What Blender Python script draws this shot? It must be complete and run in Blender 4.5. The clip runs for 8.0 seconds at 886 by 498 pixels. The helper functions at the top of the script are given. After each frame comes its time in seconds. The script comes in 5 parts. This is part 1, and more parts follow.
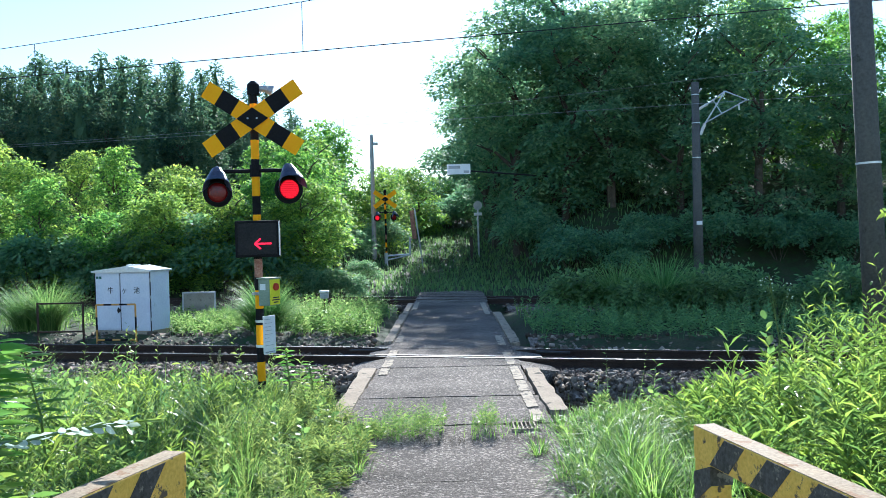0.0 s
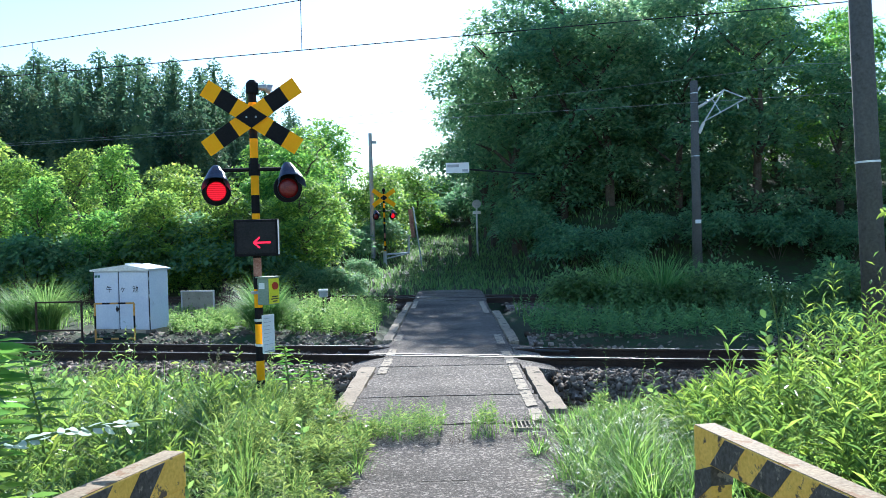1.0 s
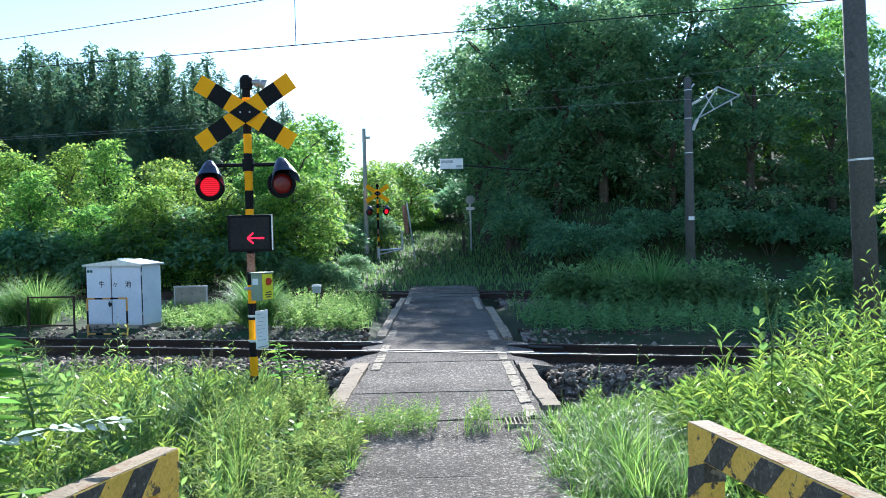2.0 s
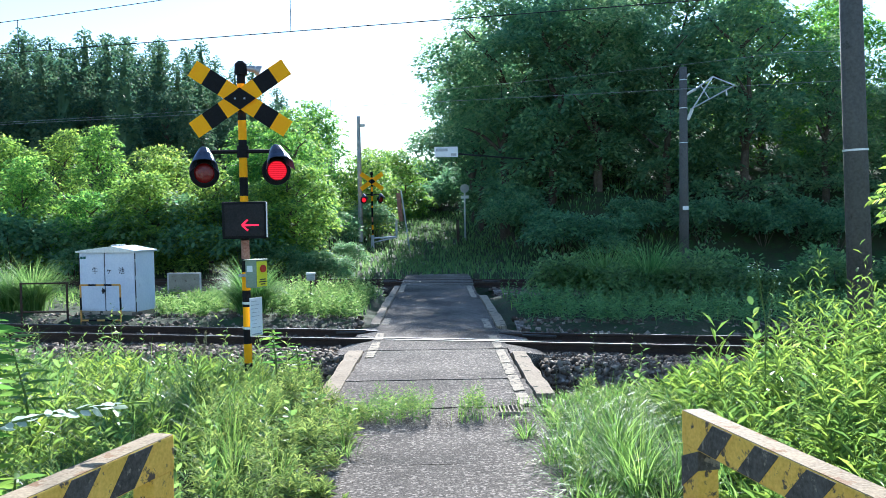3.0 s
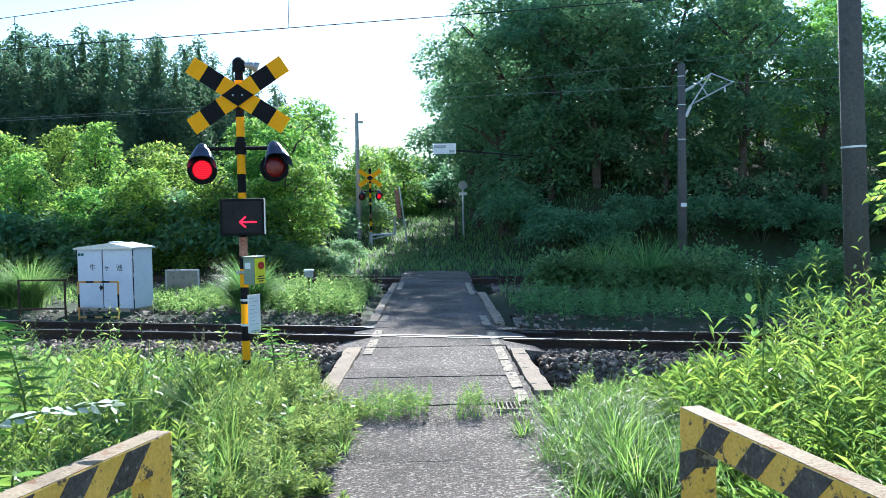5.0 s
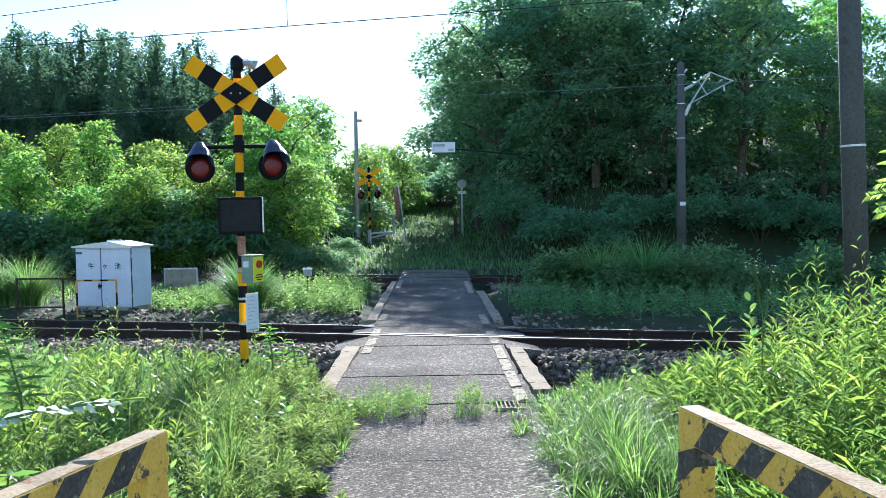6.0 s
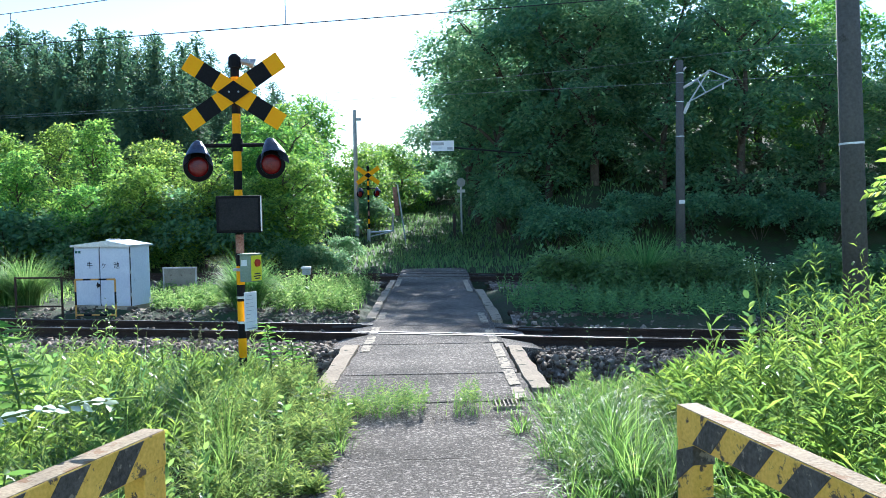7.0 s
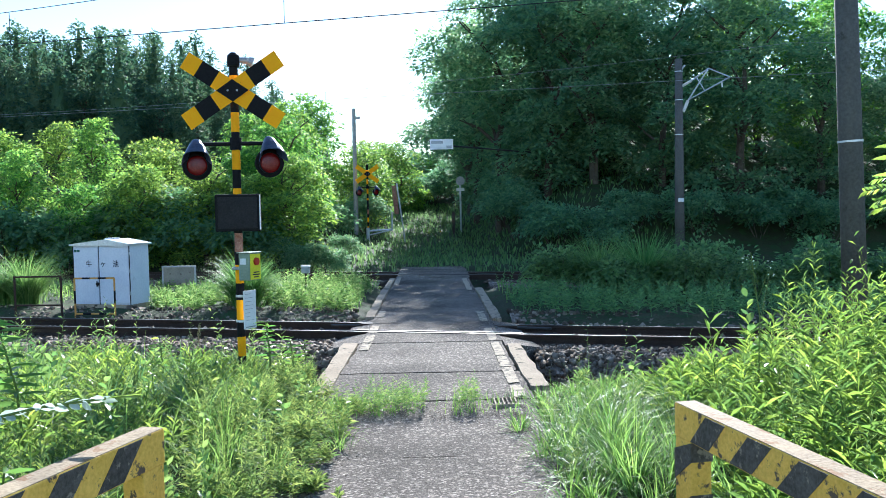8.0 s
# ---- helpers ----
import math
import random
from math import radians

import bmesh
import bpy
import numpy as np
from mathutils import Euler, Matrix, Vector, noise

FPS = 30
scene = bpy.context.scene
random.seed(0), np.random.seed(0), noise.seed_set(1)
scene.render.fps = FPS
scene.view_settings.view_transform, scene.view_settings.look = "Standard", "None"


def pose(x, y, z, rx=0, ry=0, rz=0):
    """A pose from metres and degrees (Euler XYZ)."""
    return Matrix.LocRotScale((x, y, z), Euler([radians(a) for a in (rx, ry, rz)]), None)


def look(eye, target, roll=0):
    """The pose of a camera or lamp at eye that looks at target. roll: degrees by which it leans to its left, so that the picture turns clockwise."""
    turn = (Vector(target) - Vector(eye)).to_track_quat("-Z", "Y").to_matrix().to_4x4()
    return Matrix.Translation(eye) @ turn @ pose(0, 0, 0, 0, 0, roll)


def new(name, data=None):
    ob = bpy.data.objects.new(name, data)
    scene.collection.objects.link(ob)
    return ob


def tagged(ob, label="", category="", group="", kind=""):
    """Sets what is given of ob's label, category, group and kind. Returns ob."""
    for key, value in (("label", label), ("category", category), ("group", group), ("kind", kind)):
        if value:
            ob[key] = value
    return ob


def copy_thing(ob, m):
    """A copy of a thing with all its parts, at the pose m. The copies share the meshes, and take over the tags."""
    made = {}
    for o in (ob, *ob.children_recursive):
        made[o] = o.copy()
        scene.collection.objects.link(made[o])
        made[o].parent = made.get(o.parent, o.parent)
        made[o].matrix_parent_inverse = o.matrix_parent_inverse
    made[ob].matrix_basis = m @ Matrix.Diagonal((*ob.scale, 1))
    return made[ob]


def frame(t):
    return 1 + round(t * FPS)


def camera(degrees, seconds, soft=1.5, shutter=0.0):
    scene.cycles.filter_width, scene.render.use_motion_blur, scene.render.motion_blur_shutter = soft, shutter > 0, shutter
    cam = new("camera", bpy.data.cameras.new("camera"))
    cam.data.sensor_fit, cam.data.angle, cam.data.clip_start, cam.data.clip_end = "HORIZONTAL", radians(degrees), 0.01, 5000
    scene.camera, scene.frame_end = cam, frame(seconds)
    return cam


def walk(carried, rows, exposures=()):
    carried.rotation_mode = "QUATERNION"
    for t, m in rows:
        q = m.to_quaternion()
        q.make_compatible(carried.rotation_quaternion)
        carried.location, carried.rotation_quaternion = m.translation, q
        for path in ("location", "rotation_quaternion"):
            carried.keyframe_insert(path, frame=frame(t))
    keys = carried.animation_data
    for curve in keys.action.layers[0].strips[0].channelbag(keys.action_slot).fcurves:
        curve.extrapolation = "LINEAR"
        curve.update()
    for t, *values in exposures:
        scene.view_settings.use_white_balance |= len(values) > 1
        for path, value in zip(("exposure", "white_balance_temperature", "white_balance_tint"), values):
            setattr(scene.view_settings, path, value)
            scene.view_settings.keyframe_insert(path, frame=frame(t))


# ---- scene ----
# the camera stands at the path, held by hand, and drifts a little
cam = camera(55.19, 8.0, soft=0.8)
walk(cam, [
    (0.0, look((0.000, 0.000, 1.820), (-0.168, 20.000, 1.504), -1.51)),
    (0.5, look((-0.003, 0.003, 1.822), (-0.162, 20.003, 1.489), -1.50)),
    (1.0, look((-0.007, 0.010, 1.825), (-0.143, 20.010, 1.472), -1.51)),
    (1.5, look((-0.007, 0.011, 1.830), (-0.071, 20.011, 1.451), -1.46)),
    (1.7, look((-0.009, 0.012, 1.830), (-0.045, 20.012, 1.440), -1.43)),
    (2.8, look((-0.024, 0.021, 1.826), (0.125, 20.021, 1.115), -1.00)),
    (3.0, look((-0.025, 0.021, 1.825), (0.132, 20.021, 1.094), -0.99)),
    (3.5, look((-0.028, 0.008, 1.828), (0.141, 20.008, 1.073), -0.99)),
    (4.0, look((-0.025, 0.006, 1.829), (0.151, 20.006, 1.052), -1.00)),
    (4.5, look((-0.025, 0.012, 1.828), (0.159, 20.012, 1.032), -1.01)),
    (6.0, look((-0.018, 0.044, 1.825), (0.199, 20.044, 0.986), -0.95)),
    (6.5, look((-0.014, 0.040, 1.827), (0.208, 20.040, 0.966), -0.97)),
    (7.0, look((-0.008, 0.053, 1.822), (0.222, 20.053, 0.950), -1.04)),
    (7.5, look((-0.005, 0.049, 1.821), (0.231, 20.049, 0.930), -1.09)),
    (8.0, look((-0.002, 0.047, 1.820), (0.241, 20.047, 0.913), -1.10)),
], exposures=[(0.0, 1.38, 5650, 9), (1.7, 1.38, 5650, 9), (3.0, 1.48, 5650, 9), (8.0, 1.48, 5650, 9)])

def track_y(x, near=True):
    """Road-side rail of each track: it runs a little askew to the road."""
    return (12.58 if near else 24.05) - 0.262 * x


COSA = 1 / math.sqrt(1 + 0.262 ** 2)

# ---------------------------------------------------------------- world, sun
SUN_EL, SUN_AZ = 26.5, 6.0
world = bpy.data.worlds.new("sky")
scene.world = world
world.use_nodes = True
wn = world.node_tree
sky = wn.nodes.new("ShaderNodeTexSky")
sky.sky_type = "NISHITA"
sky.sun_disc = False
sky.sun_elevation, sky.sun_rotation = radians(SUN_EL), radians(SUN_AZ)
sky.air_density, sky.dust_density, sky.ozone_density = 1.15, 0.15, 3.0
bg = wn.nodes["Background"]
bg.inputs["Strength"].default_value = 0.098
wn.links.new(sky.outputs["Color"], bg.inputs["Color"])

sun_data = bpy.data.lights.new("sun", "SUN")
sun_data.energy, sun_data.angle, sun_data.color = 5.0, radians(0.55), (1.0, 0.95, 0.86)
sun = new("sun", sun_data)
sd = Vector((math.sin(radians(SUN_AZ)) * math.cos(radians(SUN_EL)), math.cos(radians(SUN_AZ)) * math.cos(radians(SUN_EL)), math.sin(radians(SUN_EL))))
sun.matrix_world = look(sd * 80, (0, 0, 0))


# ---------------------------------------------------------------- materials
def nodes_of(name):
    m = bpy.data.materials.new(name)
    m.use_nodes = True
    return m, m.node_tree, m.node_tree.nodes["Principled BSDF"]


def surface(name, c1, c2, scale=4.0, rough=0.7, metal=0.0, bump=0.2, fine=60.0, c3=None, spots=0.62, spot_scale=9.0, vary=0.0, rvar=0.15, bdist=0.01, chips=0.0, spec=0.2):
    """Two-scale mottled surface: broad stains, fine grain, optional blotches of a third colour, fine relief."""
    m, nt, p = nodes_of(name)
    L = nt.links.new
    tc = nt.nodes.new("ShaderNodeTexCoord")
    n1 = nt.nodes.new("ShaderNodeTexNoise")
    n1.inputs["Scale"].default_value, n1.inputs["Detail"].default_value = scale, 6
    n2 = nt.nodes.new("ShaderNodeTexNoise")
    n2.inputs["Scale"].default_value, n2.inputs["Detail"].default_value = fine, 4
    L(tc.outputs["Object"], n1.inputs["Vector"])
    L(tc.outputs["Object"], n2.inputs["Vector"])
    add = nt.nodes.new("ShaderNodeMath")
    add.operation = "MULTIPLY_ADD"
    L(n2.outputs["Fac"], add.inputs[0])
    add.inputs[1].default_value = 0.55
    half = nt.nodes.new("ShaderNodeMath")
    half.operation = "MULTIPLY"
    half.inputs[1].default_value = 0.5
    L(n1.outputs["Fac"], half.inputs[0])
    L(half.outputs[0], add.inputs[2])
    ramp = nt.nodes.new("ShaderNodeValToRGB")
    ramp.color_ramp.elements[0].position, ramp.color_ramp.elements[1].position = 0.36, 0.68
    ramp.color_ramp.elements[0].color, ramp.color_ramp.elements[1].color = (*c1, 1), (*c2, 1)
    L(add.outputs[0], ramp.inputs["Fac"])
    col = ramp.outputs["Color"]
    if c3:
        n3 = nt.nodes.new("ShaderNodeTexNoise")
        n3.inputs["Scale"].default_value, n3.inputs["Detail"].default_value = spot_scale, 8
        n3.inputs["Roughness"].default_value = 0.65
        L(tc.outputs["Object"], n3.inputs["Vector"])
        edge = nt.nodes.new("ShaderNodeMapRange")
        edge.inputs["From Min"].default_value, edge.inputs["From Max"].default_value = spots, spots + 0.05
        L(n3.outputs["Fac"], edge.inputs["Value"])
        mix = nt.nodes.new("ShaderNodeMix")
        mix.data_type = "RGBA"
        L(edge.outputs["Result"], mix.inputs["Factor"])
        L(col, mix.inputs["A"])
        mix.inputs["B"].default_value = (*c3, 1)
        col = mix.outputs["Result"]
    if chips:
        # stone chips in the surface, each with its own tone
        vo = nt.nodes.new("ShaderNodeTexVoronoi")
        vo.inputs["Scale"].default_value = chips
        L(tc.outputs["Object"], vo.inputs["Vector"])
        tone = nt.nodes.new("ShaderNodeSeparateColor")
        L(vo.outputs["Color"], tone.inputs["Color"])
        cr = nt.nodes.new("ShaderNodeMapRange")
        cr.inputs["From Min"].default_value = 0.62
        cr.inputs["To Min"].default_value, cr.inputs["To Max"].default_value = 0.68, 1.95
        L(tone.outputs["Red"], cr.inputs["Value"])
        hs = nt.nodes.new("ShaderNodeHueSaturation")
        L(cr.outputs["Result"], hs.inputs["Value"])
        L(col, hs.inputs["Color"])
        col = hs.outputs["Color"]
    if vary:
        oi = nt.nodes.new("ShaderNodeObjectInfo")
        hsv = nt.nodes.new("ShaderNodeHueSaturation")
        mr = nt.nodes.new("ShaderNodeMapRange")
        mr.inputs["To Min"].default_value, mr.inputs["To Max"].default_value = 1 - vary, 1 + vary
        L(oi.outputs["Random"], mr.inputs["Value"])
        L(mr.outputs["Result"], hsv.inputs["Value"])
        L(col, hsv.inputs["Color"])
        col = hsv.outputs["Color"]
    L(col, p.inputs["Base Color"])
    p.inputs["Metallic"].default_value = metal
    p.inputs["Specular IOR Level"].default_value = spec
    rr = nt.nodes.new("ShaderNodeMapRange")
    rr.inputs["To Min"].default_value, rr.inputs["To Max"].default_value = max(0.05, rough - rvar), min(1, rough + rvar)
    L(n1.outputs["Fac"], rr.inputs["Value"])
    L(rr.outputs["Result"], p.inputs["Roughness"])
    if bump:
        b = nt.nodes.new("ShaderNodeBump")
        b.inputs["Strength"].default_value, b.inputs["Distance"].default_value = bump, bdist
        L(n2.outputs["Fac"], b.inputs["Height"])
        L(b.outputs["Normal"], p.inputs["Normal"])
    return m


def leafy(name, dark, mid, light, glow=0.45, rough=0.5, hue=0.03, wax=0.07, through_hue=0.48):
    """Leaf: colour varies leaf by leaf and plant by plant, light passes through the blade."""
    m, nt, p = nodes_of(name)
    L = nt.links.new
    geo = nt.nodes.new("ShaderNodeNewGeometry")
    oi = nt.nodes.new("ShaderNodeObjectInfo")
    ramp = nt.nodes.new("ShaderNodeValToRGB")
    e = ramp.color_ramp.elements
    e[0].position, e[0].color = 0.0, (*dark, 1)
    e[1].position, e[1].color = 1.0, (*light, 1)
    k = e.new(0.5)
    k.color = (*mid, 1)
    L(geo.outputs["Random Per Island"], ramp.inputs["Fac"])
    hsv = nt.nodes.new("ShaderNodeHueSaturation")
    mr = nt.nodes.new("ShaderNodeMapRange")
    mr.inputs["To Min"].default_value, mr.inputs["To Max"].default_value = 0.5 - hue, 0.5 + hue * 0.5
    L(oi.outputs["Random"], mr.inputs["Value"])
    L(mr.outputs["Result"], hsv.inputs["Hue"])
    L(ramp.outputs["Color"], hsv.inputs["Color"])
    L(hsv.outputs["Color"], p.inputs["Base Color"])
    p.inputs["Roughness"].default_value = rough
    p.inputs["Specular IOR Level"].default_value = wax
    tr = nt.nodes.new("ShaderNodeBsdfTranslucent")
    boost = nt.nodes.new("ShaderNodeHueSaturation")
    boost.inputs["Hue"].default_value, boost.inputs["Saturation"].default_value, boost.inputs["Value"].default_value = through_hue, 1.04, 2.05
    L(hsv.outputs["Color"], boost.inputs["Color"])
    L(boost.outputs["Color"], tr.inputs["Color"])
    mix = nt.nodes.new("ShaderNodeMixShader")
    mix.inputs["Fac"].default_value = glow
    L(p.outputs["BSDF"], mix.inputs[1])
    L(tr.outputs["BSDF"], mix.inputs[2])
    L(mix.outputs[0], nt.nodes["Material Output"].inputs["Surface"])
    return m


def glowing(name, color, strength, base=(0.3, 0.01, 0.02)):
    m, nt, p = nodes_of(name)
    p.inputs["Base Color"].default_value = (*base, 1)
    p.inputs["Emission Color"].default_value = (*color, 1)
    p.inputs["Emission Strength"].default_value = strength
    p.inputs["Specular IOR Level"].default_value = 0.08
    p.inputs["Roughness"].default_value = 0.5
    return m


M_soil = surface("soil", (0.022, 0.028, 0.013), (0.055, 0.066, 0.03), 0.8, 0.95, bump=0.6, fine=25, c3=(0.03, 0.06, 0.018), spots=0.5, spot_scale=2.5, bdist=0.04)
M_asphalt = surface("asphalt", (0.055, 0.046, 0.038), (0.275, 0.234, 0.196), 0.9, 0.95, spec=0.05, bump=0.5, fine=60, c3=(0.29, 0.27, 0.225), spots=0.62, spot_scale=40, bdist=0.025, chips=54, vary=0.12)
M_board = surface("weathered_mesh_board", (0.17, 0.155, 0.12), (0.30, 0.28, 0.23), 4, 0.9, bump=0.5, fine=60, c3=(0.12, 0.10, 0.08), spots=0.6, spot_scale=12)
M_paint = surface("worn_white_paint", (0.28, 0.23, 0.17), (0.46, 0.39, 0.29), 5, 0.95, spec=0.05, bump=0.4, fine=70, c3=(0.14, 0.12, 0.10), spots=0.53, spot_scale=12)
M_concrete = surface("weathered_concrete", (0.23, 0.18, 0.125), (0.44, 0.355, 0.26), 3, 0.95, spec=0.05, bump=0.5, fine=45, c3=(0.08, 0.075, 0.055), spots=0.57, spot_scale=6, vary=0.1)
M_ballast = surface("ballast_stone", (0.10, 0.074, 0.052), (0.34, 0.275, 0.215), 5, 0.9, chips=22, bump=0.5, fine=40, c3=(0.16, 0.10, 0.07), spots=0.55, spot_scale=4)
M_stone = leafy("loose_stone", (0.06, 0.044, 0.03), (0.14, 0.108, 0.078), (0.33, 0.27, 0.205), 0.0, 0.85, 0.0, 0.15)
M_rail = surface("rusty_rail", (0.03, 0.02, 0.015), (0.08, 0.052, 0.038), 6, 0.8, 0.2, bump=0.3, fine=80)
M_railtop = surface("polished_rail_head", (0.05, 0.047, 0.044), (0.10, 0.095, 0.09), 6, 0.5, 0.75, bump=0.02, fine=80)
M_sleeper = surface("sleeper_wood", (0.06, 0.045, 0.035), (0.14, 0.11, 0.09), 4, 0.9, bump=0.5, fine=50, vary=0.15)
M_yellow = surface("yellow_paint", (1.0, 0.385, 0.003), (1.0, 0.44, 0.004), 5, 0.6, spec=0.1, bump=0.08, fine=40, c3=(0.5, 0.24, 0.02), spots=0.68, spot_scale=14)
M_black = surface("black_paint", (0.006, 0.006, 0.007), (0.014, 0.013, 0.014), 6, 0.65, spec=0.12, bump=0.08, fine=50)
M_hood = surface("dark_blue_hood", (0.016, 0.03, 0.06), (0.05, 0.075, 0.13), 6, 0.34, bump=0.06, fine=40)
M_grey = surface("grey_steel", (0.26, 0.27, 0.28), (0.44, 0.45, 0.46), 6, 0.5, 0.4, bump=0.1, fine=50)
M_silver = surface("galvanised_steel", (0.5, 0.52, 0.54), (0.7, 0.72, 0.74), 8, 0.4, 0.6, bump=0.1, fine=50)
M_cabinet = surface("pale_cabinet_paint", (0.56, 0.60, 0.68), (0.70, 0.73, 0.79), 2.2, 0.55, bump=0.06, fine=30, c3=(0.47, 0.49, 0.53), spots=0.66, spot_scale=3.5)
M_seam = surface("dark_seam", (0.012, 0.011, 0.012), (0.03, 0.027, 0.027), 6, 0.65, bump=0.1)
M_ink = surface("dark_lettering", (0.015, 0.02, 0.035), (0.03, 0.035, 0.05), 20, 0.6, bump=0.0)
M_green_ink = surface("green_lettering", (0.015, 0.09, 0.07), (0.03, 0.13, 0.1), 20, 0.6, bump=0.0)
M_sign = surface("white_sign", (0.68, 0.69, 0.68), (0.80, 0.80, 0.79), 4, 0.5, bump=0.05, c3=(0.55, 0.55, 0.52), spots=0.7, spot_scale=8)
M_lens_off = surface("unlit_red_lens", (0.12, 0.004, 0.006), (0.25, 0.011, 0.010), 30, 0.16, spec=0.35, bump=0.25, fine=90)
M_lens_on = glowing("lit_red_lens", (1.0, 0.004, 0.012), 0.17)
M_lens_bright = glowing("bright_red_rib", (1.0, 0.015, 0.035), 0.42)
M_arrow = glowing("lit_red_arrow", (1.0, 0.02, 0.065), 0.62)
M_button_box = surface("grey_green_box", (0.20, 0.25, 0.18), (0.30, 0.35, 0.27), 8, 0.6, bump=0.1)
M_bright_yellow = surface("bright_yellow_panel", (0.62, 0.60, 0.02), (0.78, 0.74, 0.04), 9, 0.5, bump=0.05)
M_red = surface("red_button", (0.35, 0.03, 0.02), (0.5, 0.06, 0.03), 9, 0.35, bump=0.05)
M_rust = surface("rust_streaked_band", (0.20, 0.05, 0.03), (0.5, 0.28, 0.2), 14, 0.7, bump=0.2, fine=60)
M_orange = surface("faded_orange_paint", (0.5, 0.24, 0.05), (0.66, 0.36, 0.10), 7, 0.6, bump=0.1)
M_pole = surface("concrete_mast", (0.07, 0.068, 0.062), (0.13, 0.125, 0.115), 1.2, 0.85, bump=0.3, fine=30, c3=(0.05, 0.048, 0.042), spots=0.6, spot_scale=2)
M_bar_yellow = surface("scuffed_yellow_paint", (0.66, 0.38, 0.05), (0.9, 0.56, 0.11), 4, 0.65, bump=0.4, fine=55, c3=(0.13, 0.09, 0.06), spots=0.565, spot_scale=13)
M_bar_black = surface("scuffed_black_paint", (0.04, 0.035, 0.028), (0.125, 0.112, 0.092), 5, 0.7, bump=0.45, fine=55, c3=(0.26, 0.22, 0.16), spots=0.585, spot_scale=15)
M_bar_top = surface("bare_worn_top", (0.20, 0.14, 0.08), (0.42, 0.32, 0.2), 6, 0.8, bump=0.5, fine=60, c3=(0.24, 0.13, 0.06), spots=0.56, spot_scale=9)
M_wire = surface("dark_wire", (0.03, 0.03, 0.032), (0.07, 0.07, 0.072), 10, 0.6, 0.5, bump=0.0)
M_ceramic = surface("white_insulator", (0.6, 0.6, 0.58), (0.75, 0.75, 0.73), 20, 0.3, bump=0.0)
M_bark = surface("bark", (0.05, 0.04, 0.03), (0.14, 0.115, 0.09), 5, 0.95, bump=0.7, fine=30, bdist=0.03)
M_stem = surface("green_stem", (0.08, 0.13, 0.03), (0.16, 0.22, 0.06), 8, 0.7, bump=0.1)
L_right = leafy("hillside_leaf", (0.073, 0.157, 0.097), (0.112, 0.224, 0.122), (0.179, 0.314, 0.142), 0.5)
L_left = leafy("bank_leaf", (0.05, 0.13, 0.045), (0.105, 0.235, 0.052), (0.225, 0.37, 0.075), 0.56, through_hue=0.486)
L_conifer = leafy("conifer_leaf", (0.042, 0.09, 0.07), (0.062, 0.126, 0.074), (0.108, 0.172, 0.085), 0.4, 0.6)
L_grass = leafy("grass_blade", (0.05, 0.115, 0.035), (0.1, 0.195, 0.048), (0.19, 0.30, 0.075), 0.56, 0.42, wax=0.11, through_hue=0.476)
L_weed = leafy("weed_leaf", (0.045, 0.11, 0.04), (0.085, 0.178, 0.05), (0.18, 0.285, 0.08), 0.53, 0.32, wax=0.3, through_hue=0.475)
L_bamboo = leafy("bamboo_grass_leaf", (0.05, 0.125, 0.035), (0.09, 0.205, 0.042), (0.185, 0.32, 0.06), 0.56, 0.32, wax=0.28, through_hue=0.481)
L_reed = leafy("broad_grass_blade", (0.035, 0.10, 0.04), (0.07, 0.165, 0.055), (0.14, 0.26, 0.08), 0.48, 0.28, wax=0.35)
L_pampas = leafy("pampas_blade", (0.05, 0.13, 0.04), (0.095, 0.20, 0.055), (0.2, 0.31, 0.11), 0.48, 0.45, wax=0.09, through_hue=0.487)
# duller leaf for growth in shade; some of that shade is only this colour
L_shade = leafy("shade_toned_leaf", (0.065, 0.14, 0.06), (0.1, 0.2, 0.075), (0.155, 0.27, 0.1), 0.45)
L_pale = leafy("pale_underside_leaf", (0.32, 0.40, 0.33), (0.42, 0.50, 0.43), (0.5, 0.58, 0.5), 0.3, 0.3)
L_dry = leafy("dry_stalk", (0.16, 0.14, 0.08), (0.24, 0.21, 0.12), (0.34, 0.30, 0.18), 0.2, 0.7)


# ---------------------------------------------------------------- mesh helpers
def obj(name, bm, mats, parent=None, label="", smooth=False):
    me = bpy.data.meshes.new(name)
    bm.to_mesh(me)
    bm.free()
    for mt in mats if isinstance(mats, (list, tuple)) else (mats,):
        me.materials.append(mt)
    if smooth:
        me.polygons.foreach_set("use_smooth", [True] * len(me.polygons))
    ob = new(name, me)
    ob.parent = parent
    if label:
        ob["label"] = label
    return ob


def part(name, bm, material, parent, label="", smooth=False):
    return obj(name, bm, material, parent, label, smooth)


def empty(name, m, label="", category="", group="", kind=""):
    ob = new(name)
    ob.empty_display_size = 0.1
    ob.matrix_basis = m
    return tagged(ob, label, category, group, kind)


def box(bm, x0, y0, z0, x1, y1, z1, bevel=0.0, m=None, mat=0):
    r = bmesh.ops.create_cube(bm, size=1.0, matrix=Matrix.Translation(((x0 + x1) / 2, (y0 + y1) / 2, (z0 + z1) / 2)) @ Matrix.Diagonal((x1 - x0, y1 - y0, z1 - z0, 1)))
    vs = r["verts"]
    if bevel:
        es = list({e for v in vs for e in v.link_edges})
        vs = list({v for f in bmesh.ops.bevel(bm, geom=es, offset=bevel, segments=2, affect="EDGES", profile=0.6)["faces"] for v in f.verts} | {v for v in vs if v.is_valid})
    if mat:
        for f in {f for v in vs for f in v.link_faces}:
            f.material_index = mat
    if m is not None:
        bmesh.ops.transform(bm, matrix=m, verts=vs)
    return vs


